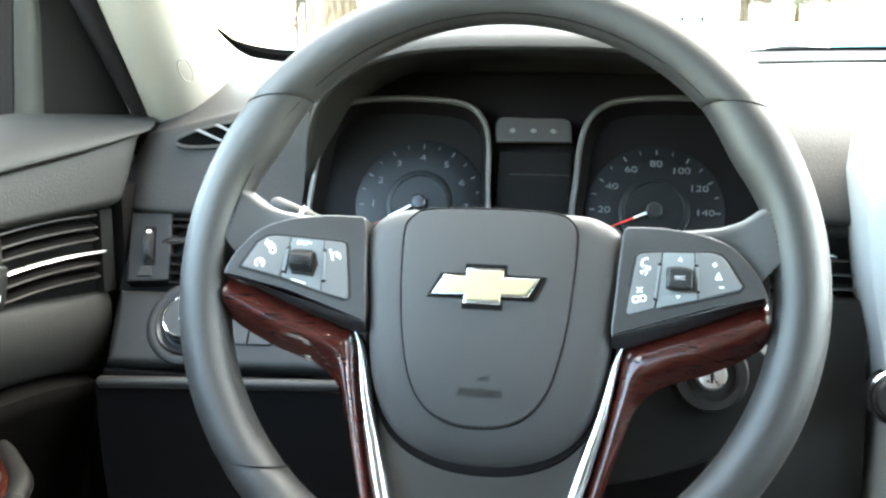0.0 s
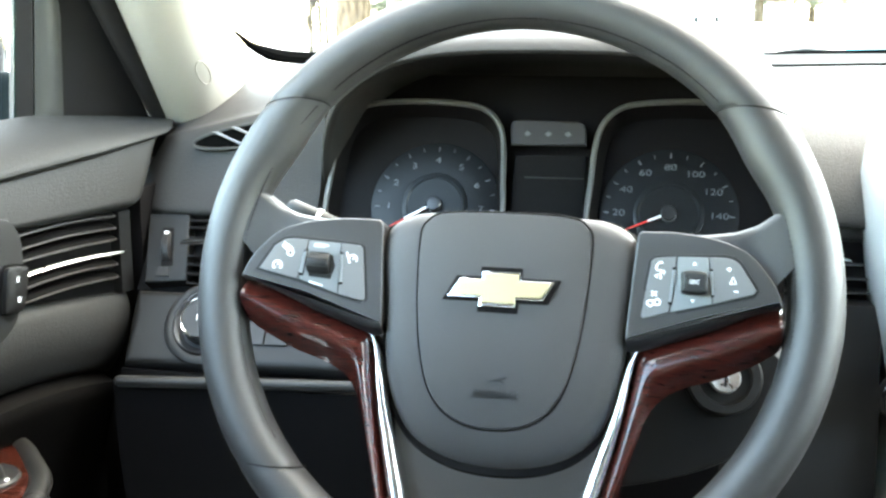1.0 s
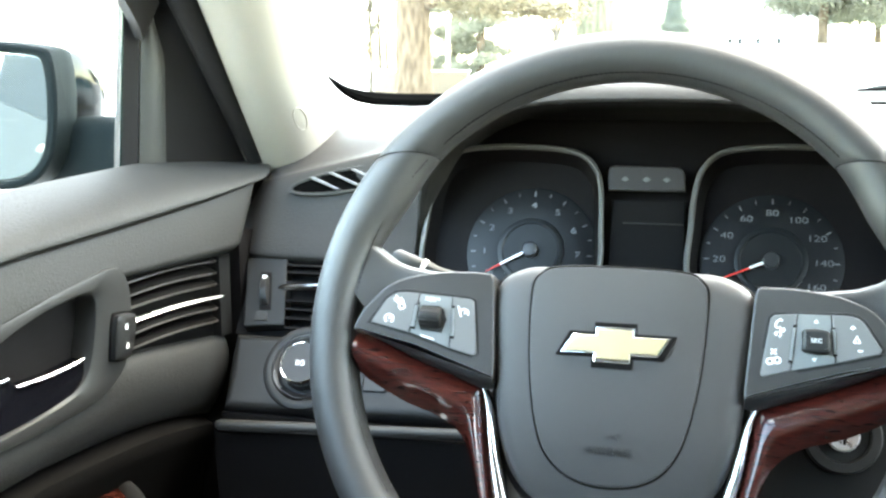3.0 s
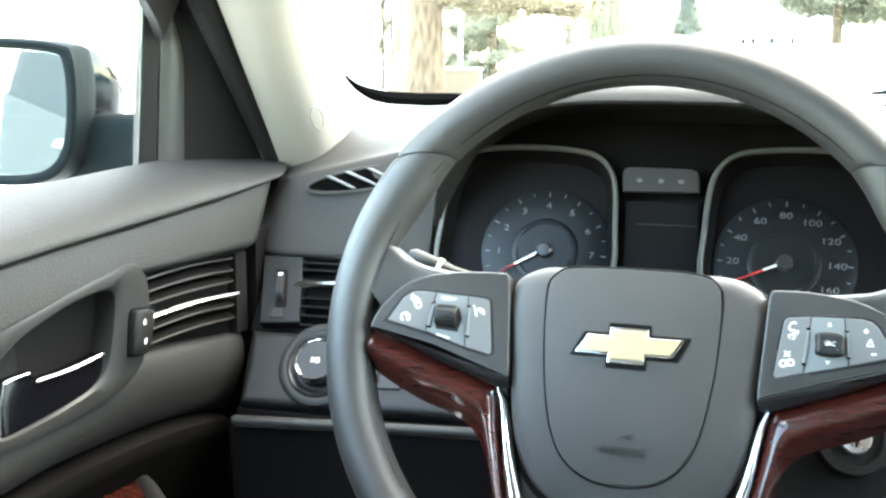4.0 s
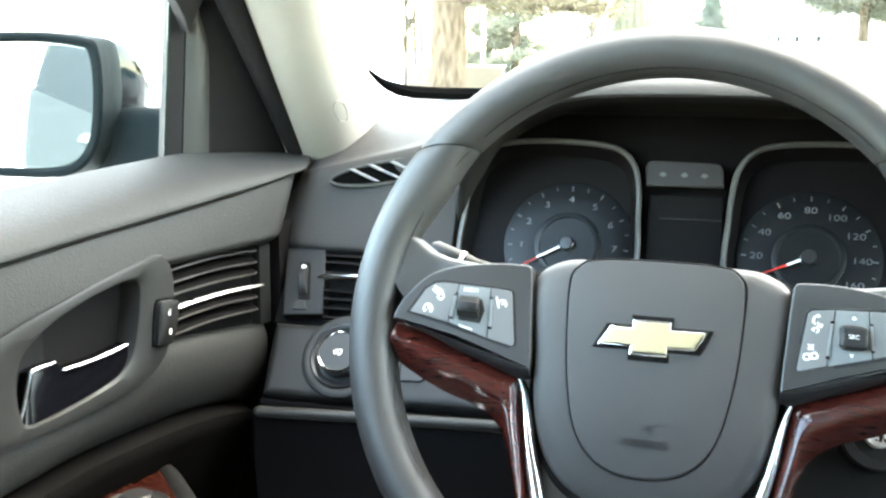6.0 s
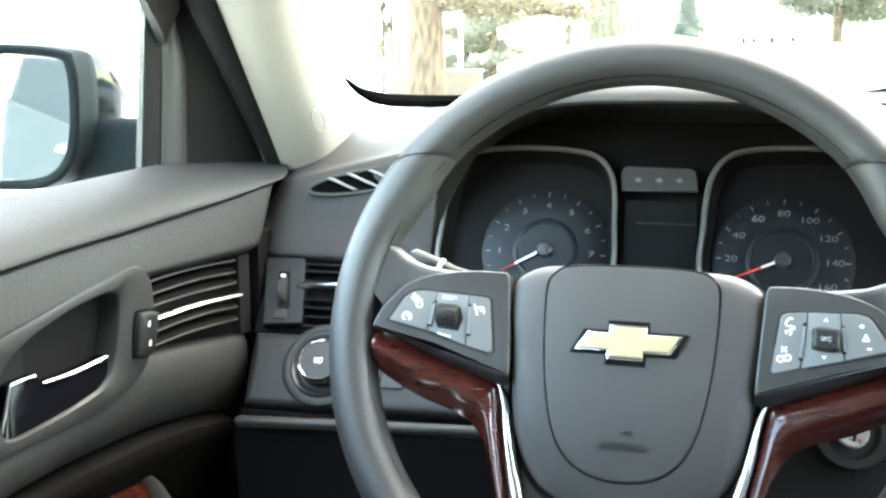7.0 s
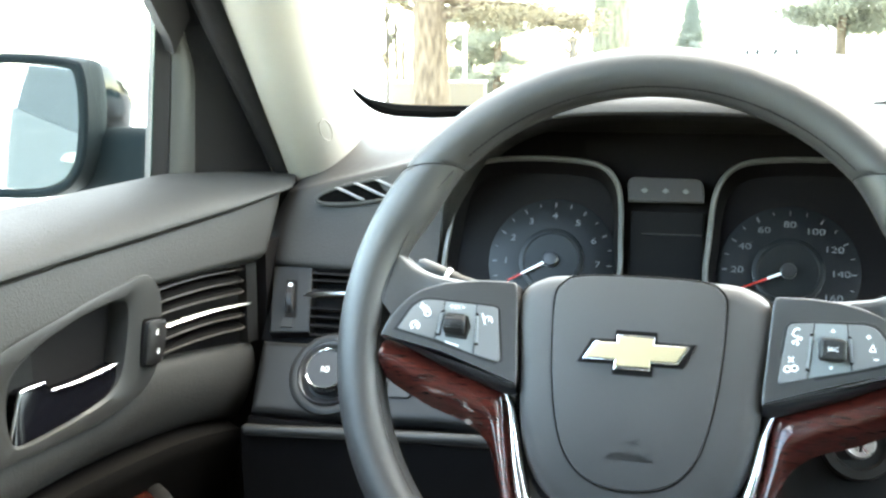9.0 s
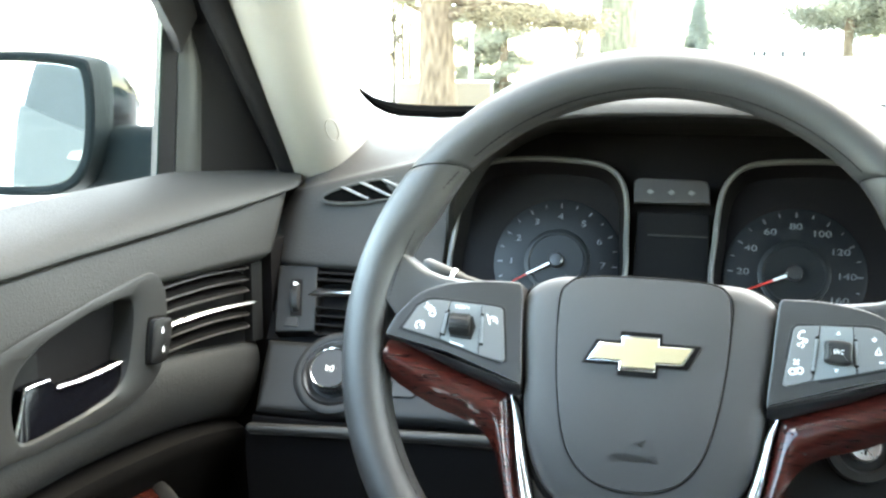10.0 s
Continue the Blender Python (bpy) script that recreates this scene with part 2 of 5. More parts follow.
def write(name, words, size, m, mat, parent, depth=0.0002, label="", wide=1.0):
    """Letters of the built-in font as a mesh, centred on the pose m under its parent."""
    cu = bpy.data.curves.new(name, "FONT")
    cu.body, cu.size, cu.extrude, cu.align_x, cu.align_y = words, size, depth, "CENTER", "CENTER"
    tmp = new("tmp", cu)
    bpy.context.view_layer.update()
    me = bpy.data.meshes.new_from_object(tmp.evaluated_get(bpy.context.evaluated_depsgraph_get()))
    bpy.data.objects.remove(tmp)
    me.transform(m @ Matrix.Diagonal((wide, 1, 1, 1)))
    weld = bmesh.new()
    weld.from_mesh(me)
    bmesh.ops.remove_doubles(weld, verts=weld.verts, dist=1e-6)
    weld.to_mesh(me)
    weld.free()
    me.materials.clear()
    me.materials.append(mat)
    ob = new(name, me)
    ob.parent = parent
    return tagged(ob, label)


# ---- steering wheel: local x to the right, y up the wheel, z towards the driver ----
wheel = thing("steering_wheel", pose(0.002, 0.0, 0.913, 70), "black leather steering wheel with reddish wood and chrome lower spokes", "steering wheel")


def rim_piece(a0, a1, n, skew0, skew1):
    """A length of the rim between two angles, drawn in a little at both slanting seams."""
    rings = []
    for i in range(n + 1):
        s = i / n
        a = radians(a0 + (a1 - a0) * s)
        edge = min(s, 1 - s) * n
        k = 0.975 + 0.025 * min(1.0, edge / 0.6) ** 0.5
        ring = []
        for j in range(24):
            b = 2 * math.pi * j / 24
            rest = math.exp(-((math.degrees(a) % 360 - 28) / 6.5) ** 2) + math.exp(-((math.degrees(a) % 360 - 152) / 6.5) ** 2)
            rr = 0.1698 + 0.0150 * k * math.cos(b) + 0.0038 * rest * min(0.0, math.cos(b))
            c = a + radians(4.6) * math.cos(b) * (skew0 * max(0.0, 1 - s * n / 10) + skew1 * max(0.0, 1 - (1 - s) * n / 10))
            ring.append((rr * math.cos(c) - 0.0008 + 0.016 * min(0.0, rr * math.sin(c) + 0.02), rr * math.sin(c), 0.0165 * k * math.sin(b)))
        rings.append(ring)
    return loft(rings)


for a0, a1, n, s0, s1 in ((38, 142, 60, -1, 1), (142, 221, 46, 1, -1), (221, 319, 56, -1, 1), (319, 398, 46, 1, -1)):
    part("rim_section", rim_piece(a0, a1, n, s0, s1), LEATHER, wheel, smooth=60)


for a, skew in ((38, -1), (142, 1), (221, -1), (319, 1)):
    a, skew = radians(a), radians(4.6) * skew
    path = [((0.1698 + 0.0147 * math.cos(b)) * math.cos(a + skew * math.cos(b)) - 0.0008, (0.1698 + 0.0147 * math.cos(b)) * math.sin(a + skew * math.cos(b)), 0.0162 * math.sin(b)) for b in [2 * math.pi * k / 32 for k in range(32)]]
    part("rim_seam", tube(path, 0.00045, 6, closed=True, up=(math.cos(a + 1.57), math.sin(a + 1.57), 0)), BLACK, wheel)


def stitches(a0, a1):
    bm = bmesh.new()
    for k in range(int((a1 - a0) / 1.1)):
        a = radians(a0 + k * 1.1)
        p = Vector((math.cos(a), math.sin(a), 0)) * 0.1570 + Vector((0, 0, 0.0095))
        d = Vector((-math.sin(a), math.cos(a), 0.35)) * 0.0011
        tube([p - d, p + d], 0.00038, 5, bm=bm)
    return bm


for a0, a1 in ((44, 136), (140, 219), (321, 400)):
    tagged(part("stitching", stitches(a0, a1), BLACK, wheel), kind="stuff")


HUB = curve([(-0.0745, 0.026), (-0.060, 0.0405), (-0.036, 0.0435), (0.0, 0.0445), (0.036, 0.0435), (0.060, 0.0405), (0.0745, 0.026), (0.0715, -0.015), (0.066, -0.060), (0.050, -0.089), (0.020, -0.1035), (-0.020, -0.1035), (-0.050, -0.089), (-0.066, -0.060), (-0.0715, -0.015)], 6, True)
COVER = curve([(-0.0510, 0.024), (-0.046, 0.037), (-0.034, 0.0415), (0.0, 0.0425), (0.034, 0.0415), (0.046, 0.037), (0.0500, 0.024), (0.0465, -0.024), (0.0365, -0.061), (0.016, -0.0785), (-0.017, -0.0795), (-0.0385, -0.0630), (-0.0482, -0.026)], 6, True)
COVER = [Vector((p.x * 0.985 - 0.0008, p.y)) for p in COVER]
hub = part("airbag_hub", dome(HUB, [(1.0, -0.014), (0.996, -0.0095), (0.985, -0.0060), (0.96, -0.0028), (0.92, -0.0004), (0.86, 0.0012), (0.75, 0.0023), (0.55, 0.0029), (0.3, 0.0031), (0.02, 0.0032)], -0.03), AIRBAG, wheel)
part("hub_gap", dome([(p[0] * 1.035, p[1] * 1.02 - 0.001) for p in HUB], [(1.0, -0.0125), (0.98, -0.011)], -0.035), BLACK, wheel, "black shadow gap round the airbag hub")
part("airbag_cover", dome(COVER, [(1.0, 0.0008), (0.985, 0.0036), (0.9, 0.0042), (0.5, 0.0052), (0.02, 0.0054)], -0.004), AIRBAG, hub)
part("cover_joint", tube([(p[0] * 1.004, p[1] * 1.004, 0.0022) for p in COVER], 0.0006, 6, closed=True), BLACK, hub)
BOW = [(-0.0315, -0.0068), (-0.0245, 0.0045), (-0.0118, 0.0045), (-0.0118, 0.0090), (0.0100, 0.0090), (0.0100, 0.0045), (0.0300, 0.0045), (0.0240, -0.0068), (0.0085, -0.0068), (0.0085, -0.0115), (-0.0125, -0.0115), (-0.0125, -0.0068)]
part("emblem_recess", plate([(p[0] * 1.09 - 0.0003, p[1] * 1.26 - 0.0010) for p in BOW], 0.003, 0.0060, 0.0003), BLACK, hub)
emblem = part("emblem_frame", plate([(p[0] * 0.995 - 0.0005, p[1] * 1.0 - 0.0012) for p in BOW], 0.003, 0.0072, 0.0010, 2), CHROME, hub, "chrome edged bow-shaped emblem")
part("emblem_face", plate([(p[0] * 0.935 - 0.0004, p[1] * 0.84 - 0.0010) for p in BOW], 0.006, 0.0078, 0.0012, 4), GOLD, emblem, "pale gold emblem face")
# Relief shade of the embossing is put into the dark letter colour.
write("raised_lettering", "AIRBAG", 0.0066, pose(-0.001, -0.0612, 0.0049), SATIN, hub, 0.0003, wide=1.15)
part("raised_mark", plate([(-0.0045, -0.0538), (0.0005, -0.0520), (0.0045, -0.0505), (0.0045, -0.0516), (0.0010, -0.0530), (0.0035, -0.0540), (0.0032, -0.0548), (-0.0010, -0.0535)], 0.004, 0.0053, 0.0001), SATIN, hub)

# the hub falls away towards its lower end
for piece in (hub, *hub.children_recursive):
    for v in piece.data.vertices:
        v.co.z -= 1.1 * min(0.0, v.co.y + 0.02) ** 2

POD = [(-0.1535, -0.0040), (-0.1508, 0.0050), (-0.1462, 0.0122), (-0.1354, 0.0240), (-0.1221, 0.0302), (-0.1108, 0.0330), (-0.0954, 0.0350), (-0.0800, 0.0354), (-0.0756, 0.0345), (-0.0738, 0.0280), (-0.0718, 0.0), (-0.0702, -0.0235), (-0.0722, -0.0264), (-0.0770, -0.0252), (-0.0950, -0.0202), (-0.1123, -0.0150), (-0.1300, -0.0078), (-0.1456, -0.0022)]
LIP_TOP = [(-0.1530, -0.0030), (-0.1456, -0.0024), (-0.1300, -0.0080), (-0.1123, -0.0152), (-0.0950, -0.0204), (-0.0770, -0.0254), (-0.0706, -0.0258)]
LIP_LOW = [(-0.1535, -0.0052), (-0.1460, -0.0062), (-0.1310, -0.0122), (-0.1139, -0.0194), (-0.0950, -0.0258), (-0.0772, -0.0318), (-0.0708, -0.0312)]
SPOKE_TOP = ([0.070, 0.094, 0.1094, 0.1264, 0.138, 0.146, 0.1535, 0.166], [0.0350, 0.0350, 0.0352, 0.0372, 0.0412, 0.0470, 0.0520, 0.0600])
SPOKE_LOW = ([0.070, 0.095, 0.120, 0.140, 0.152, 0.162], [-0.020, -0.018, -0.010, -0.002, 0.012, 0.024])
CHROME_IN = [(-0.0752, -0.0318), (-0.0705, -0.0415), (-0.0645, -0.0674), (-0.0562, -0.0935), (-0.0475, -0.1233), (-0.0345, -0.168)]
CHROME_OUT = [(-0.0785, -0.0318), (-0.0752, -0.0450), (-0.0718, -0.0674), (-0.0660, -0.0935), (-0.0578, -0.1242), (-0.0440, -0.168)]


def spoke_skin(s):
    """The leather arm: flat beside the hub, rising and flaring into the rim."""
    def f(u, v):
        x = 0.076 + 0.084 * u
        t, b = float(np.interp(x, *SPOKE_TOP)), float(np.interp(x, *SPOKE_LOW))
        k = min(1.0, max(0.0, (x - 0.130) / 0.034))
        edge = max(0.0, (v - 0.88) / 0.12)
        return s * x - (0.001 if s > 0 else 0), b + (t - b) * v, 0.0004 + 0.07 * (x - 0.075) + 0.0045 * k * k * (3 - 2 * k) - 0.005 * (1 - math.sqrt(max(0.0, 1 - edge * edge)))
    return sheet(f, 36, 24, (0, 0, -0.020))


def warp(bm, slope=0.16):
    """Lifts the outer end of a spoke piece to meet the round of the rim."""
    for v in bm.verts:
        v.co.z += slope * max(0.0, abs(v.co.x) - 0.075)
    return bm


WOOD_IN = [(-0.1558, -0.0035), (-0.1400, -0.0062), (-0.1120, -0.0160), (-0.0900, -0.0240), (-0.0768, -0.0310), (-0.0728, -0.0560), (-0.0668, -0.0880), (-0.0580, -0.1242), (-0.0445, -0.1680)]
WOOD_OUT = [(-0.1570, -0.0220), (-0.1495, -0.0302), (-0.1254, -0.0425), (-0.1030, -0.0500), (-0.0910, -0.0575), (-0.0842, -0.0675), (-0.0770, -0.0889), (-0.0662, -0.1249), (-0.0545, -0.1680)]


def ribbon(inner, outer, base, wall, back, crown, tip=0.0):
    """A band between two edges: rounded walls and a gently crowned top, or with no wall one full round; a first end may be rounded over."""
    a, b = curve([(*p, 0) for p in inner], 8), curve([(*p, 0) for p in outer], 8)

    def f(u, v):
        i = round(u * (len(a) - 1))
        p = a[i].lerp(b[i], v)
        if wall:
            q = max(0.0, 1 - 4.0 * min(v, 1 - v))
            h = wall * math.sqrt(max(0.0, 1 - q ** 3)) + crown * (1 - (2 * v - 1) ** 2)
        else:
            h = crown * max(0.0, math.sin(math.pi * v))
        if tip:
            h *= math.sqrt(max(0.0, 1 - max(0.0, 1 - u / tip) ** 2))
        return p.x, p.y, base + h + 0.10 * min(0.09, max(0.0, -0.04 - p.y))
    return sheet(f, len(a) - 1, 32, (0, 0, back))


for s in (-1, 1):
    o = (lambda pts: pts) if s < 0 else (lambda pts: [(-p[0] - 0.001 - 0.04 * max(0.0, -p[0] - 0.092), p[1]) for p in pts])  # noqa: E731
    part("spoke", spoke_skin(s), LEATHER, wheel)
    part("switch_housing", warp(plate(o(curve(POD, 4, True)), -0.012, 0.0025, 0.0012, 4)), POD_GREY, wheel, "satin grey switch housing")
    a, b = curve([(*p, 0.0022) for p in o(LIP_TOP)], 6), curve([(*p, -0.0062) for p in o(LIP_LOW)], 6)
    # Same housing in a blacker plastic: the downturned side's shade as colour.
    part("housing_lip", warp(sheet(lambda u, v: a[round(u * (len(a) - 1))].lerp(b[round(u * (len(a) - 1))], v) + Vector((0, 0, 0.0016 * math.sin(math.pi * v))), len(a) - 1, 5, (0, 0.004, -0.006))), SATIN, wheel, "underside lip of the switch housing, coloured black for shade")
    part("wood_trim", warp(ribbon(o(WOOD_IN), o(WOOD_OUT), -0.0125, 0.0, -0.010, 0.0125, 0.05)), WOOD, wheel, "glossy dark red wood grain spoke trim")
    part("chrome_strip", ribbon(o(CHROME_IN), o(CHROME_OUT), -0.0115, 0.0050, -0.010, 0.0030), CHROME_STRIP, wheel, "polished chrome spoke strip")
part("lower_spoke", plate([(-0.066, -0.07), (0.066, -0.07), (0.046, -0.168), (-0.046, -0.168)], -0.026, -0.012, 0.003), SPOKE_METAL, wheel, "satin grey lower spoke plate")

# switch keys on the spokes
def switch_pad(keys, middle, wings, label):
    """Grey keys round a dark roller or button."""
    holder = part("switch_pad", plate(middle, -0.002, 0.0006, 0.0006), PAD_SILVER, wheel, label)
    for k in keys:
        part("key", plate(k, -0.002, 0.0013, 0.0006), KEY, holder)
    for q in wings:
        c = sum((Vector(p) for p in q), Vector((0, 0))) / len(q)
        part("wing_gap", plate([c + (Vector(p) - c) * 1.18 for p in q], -0.001, 0.0014, 0.0002, 1), BLACK, holder)
        part("wing", plate(q, -0.001, 0.0017, 0.0003, 1), PAD_SILVER, holder, "bright narrow wing beside the button")
    return holder


RECESS_L = [(-0.1462, 0.0005), (-0.1370, 0.0168), (-0.1310, 0.0212), (-0.1255, 0.0222), (-0.0862, 0.0206), (-0.0830, 0.0185), (-0.0790, -0.0125), (-0.0822, -0.0156), (-0.1240, -0.0042)]
RECESS_R = [(0.0755, -0.0122), (0.0798, 0.0188), (0.0830, 0.0219), (0.1205, 0.0230), (0.1262, 0.0216), (0.1298, 0.0180), (0.1387, 0.0040), (0.1362, 0.0002), (0.0788, -0.0154)]
for q in (RECESS_L, RECESS_R):
    part("switch_recess", warp(plate(q, -0.002, 0.0029, 0.0003)), KEY_DARK, wheel)
left_pad = switch_pad([[(-0.1435, 0.0015), (-0.1355, 0.0155), (-0.1300, 0.0195), (-0.1255, 0.0204), (-0.1165, 0.0203), (-0.1209, -0.0032)], [(-0.0969, 0.0197), (-0.0862, 0.0190), (-0.0845, 0.0175), (-0.0808, -0.0120), (-0.0825, -0.0137), (-0.0965, -0.0105)]], [(-0.1160, 0.0203), (-0.0974, 0.0197), (-0.0970, -0.0103), (-0.1204, -0.0030)], [[(-0.1163, 0.0138), (-0.1185, 0.0127), (-0.1202, 0.0005), (-0.1178, 0.0)], [(-0.0972, 0.0130), (-0.0953, 0.0129), (-0.0945, -0.0034), (-0.0968, -0.0034)]], "grey cruise control keys with a roller")
bm = lathe([(0.0058, -0.0062), (0.0066, -0.0050), (0.0066, 0.0050), (0.0058, 0.0062)], 24)
bm.transform(pose(-0.1090, 0.0068, -0.0005, 0, 90, 0))
roller = part("roller", bm, KEY_DARK, left_pad, "ribbed black roller")
for k in range(7):
    a = radians(20 + 23 * k)
    bm = box(-0.1145, -0.1035, -0.0004, 0.0004, 0.0062, 0.0070)
    bm.transform(pose(0, 0.0068, -0.0005) @ pose(0, 0, 0, 90 - math.degrees(a), 0, 0))
    part("roller_rib", bm, KEY_DARK, roller)
part("roller_well", plate([(-0.1145, -0.0012), (-0.1018, -0.0020), (-0.0996, 0.0058), (-0.1018, 0.0124), (-0.1140, 0.0128), (-0.1152, 0.0068)], -0.001, 0.0009, 0.0003), KEY_DARK, left_pad)
write("lettering", "RES/+", 0.0034, pose(-0.1085, 0.0172, 0.0008), INK, left_pad, 0.00008, wide=1.1)
part("marking", plate([(-0.1140, -0.0048), (-0.1060, -0.0066), (-0.1060, -0.0056), (-0.1140, -0.0038)], 0.0004, 0.0009, 0.0001, 1), INK, left_pad)


def strokes(name, lines, parent, z=0.0014, w=0.00045):
    """A small printed symbol drawn in strokes."""
    bm = bmesh.new()
    for l in lines:
        tube([(*p, z) for p in l], w, 5, 0.4, bm=bm)
    return part(name, bm, INK, parent)


def arc(cx, cy, r, a0, a1, n=10):
    return [(cx + r * math.cos(radians(a0 + (a1 - a0) * k / n)), cy + r * math.sin(radians(a0 + (a1 - a0) * k / n))) for k in range(n + 1)]


strokes("symbol", [arc(-0.1330, 0.0040, 0.0025, -50, 230), [(-0.1330, 0.0040), (-0.1318, 0.0054)], [(-0.1353, 0.0022), (-0.1340, 0.0028)], [(-0.1307, 0.0022), (-0.1320, 0.0028)]], left_pad)
strokes("symbol", [arc(-0.1262, 0.0118, 0.0017, 0, 360), [(-0.1302, 0.0180), (-0.1272, 0.0148), (-0.1246, 0.0138)], [(-0.1312, 0.0152), (-0.1268, 0.0165)], [(-0.1305, 0.0165), (-0.1290, 0.0135), (-0.1255, 0.0156)]], left_pad)
strokes("symbol", [arc(-0.0896, 0.0105, 0.0024, -30, 210), [(-0.0933, 0.0145), (-0.0912, 0.0082)], [(-0.0896, 0.0105), (-0.0882, 0.0118)]], left_pad)
right_pad = switch_pad([[(0.0772, -0.0120), (0.0815, 0.0185), (0.0835, 0.0203), (0.0948, 0.0213), (0.0921, -0.0096), (0.0785, -0.0136)], [(0.1122, 0.0214), (0.1205, 0.0213), (0.1255, 0.0200), (0.1282, 0.0175), (0.1368, 0.0040), (0.1355, 0.0018), (0.1150, -0.0040)]], [(0.0954, 0.0214), (0.1117, 0.0214), (0.1145, -0.0041), (0.0926, -0.0095)], [[(0.0948, 0.0139), (0.0929, 0.0138), (0.0914, -0.0037), (0.0932, -0.0040)], [(0.1122, 0.0136), (0.1141, 0.0137), (0.1152, 0.0008), (0.1135, 0.0007)]], "grey audio and telephone keys with a button")
button = part("button", plate(curve([(0.0985, 0.0010), (0.1105, 0.0005), (0.1115, 0.0065), (0.1105, 0.0125), (0.0985, 0.0130), (0.0978, 0.0065)], 4, True), 0.0, 0.0060, 0.0022, 4), KEY_DARK, right_pad, "raised black button")
write("lettering", "SRC", 0.0032, pose(0.1046, 0.0068, 0.0061), INK, button, 0.00008)
part("marking", plate([(0.1034, 0.0168), (0.1058, 0.0168), (0.1046, 0.0188)], 0.0004, 0.0009, 0.0001, 1), INK, right_pad)
part("marking", plate([(0.1030, -0.0020), (0.1042, -0.0040), (0.1054, -0.0020)], 0.0004, 0.0009, 0.0001, 1), INK, right_pad)
strokes("symbol", [[(0.1213, 0.0150), (0.1237, 0.0150)], [(0.1225, 0.0138), (0.1225, 0.0162)], [(0.1232, 0.0072), (0.1262, 0.0072), (0.1247, 0.0108), (0.1232, 0.0072)], [(0.1252, 0.0030), (0.1276, 0.0030)]], right_pad)
strokes("symbol", [[(0.0866, 0.0180), (0.0848, 0.0168), (0.0840, 0.0148), (0.0846, 0.0136)], [(0.0866, 0.0180), (0.0876, 0.0172)], [(0.0846, 0.0136), (0.0856, 0.0132)], [(0.0862, 0.0140), (0.0872, 0.0128), (0.0862, 0.0112), (0.0872, 0.0098), (0.0862, 0.0084)], [(0.0880, 0.0135), (0.0888, 0.0126), (0.0880, 0.0112)], [(0.0838, 0.0104), (0.0850, 0.0112), (0.0846, 0.0090), (0.0838, 0.0104)]], right_pad, w=0.0005)
strokes("symbol", [[(0.0822, -0.0010), (0.0850, 0.0018)], [(0.0822, 0.0018), (0.0850, -0.0010)], arc(0.0818, -0.0050, 0.0016, 0, 360), arc(0.0856, -0.0042, 0.0016, 0, 360), [(0.0826, -0.0036), (0.0848, -0.0030)], [(0.0830, -0.0058), (0.0846, -0.0054)]], right_pad, w=0.0005)

for pad in (left_pad, right_pad):
    for piece in (pad, *pad.children_recursive):
        warp_mesh = piece.data
        for v in warp_mesh.vertices:
            v.co.z += 0.0025 + 0.16 * max(0.0, abs(v.co.x) - 0.075)

# ---- instrument cluster: local x to the right, y up the dials, z towards the driver ----
cluster = thing("instrument_cluster", pose(0.0, 0.248, 0.918, 66), "black instrument cluster with two round gauges under a hood", "gauges")
part("back_panel", plate([(-0.195, -0.08), (0.182, -0.08), (0.182, 0.05), (0.150, 0.118), (-0.165, 0.118), (-0.195, 0.05)], -0.03, -0.004, 0.002), CLUSTER_DARK, cluster)
D_OUT = curve([(0.0765, -0.02), (0.0762, 0.02), (0.0742, 0.050), (0.0690, 0.0685), (0.0565, 0.0812), (0.036, 0.0862), (0.0, 0.0880), (-0.036, 0.0862), (-0.0565, 0.0812), (-0.0690, 0.0685), (-0.0742, 0.050), (-0.0762, 0.02), (-0.0765, -0.02), (-0.055, -0.058), (0.0, -0.068), (0.055, -0.058)], 5, True)


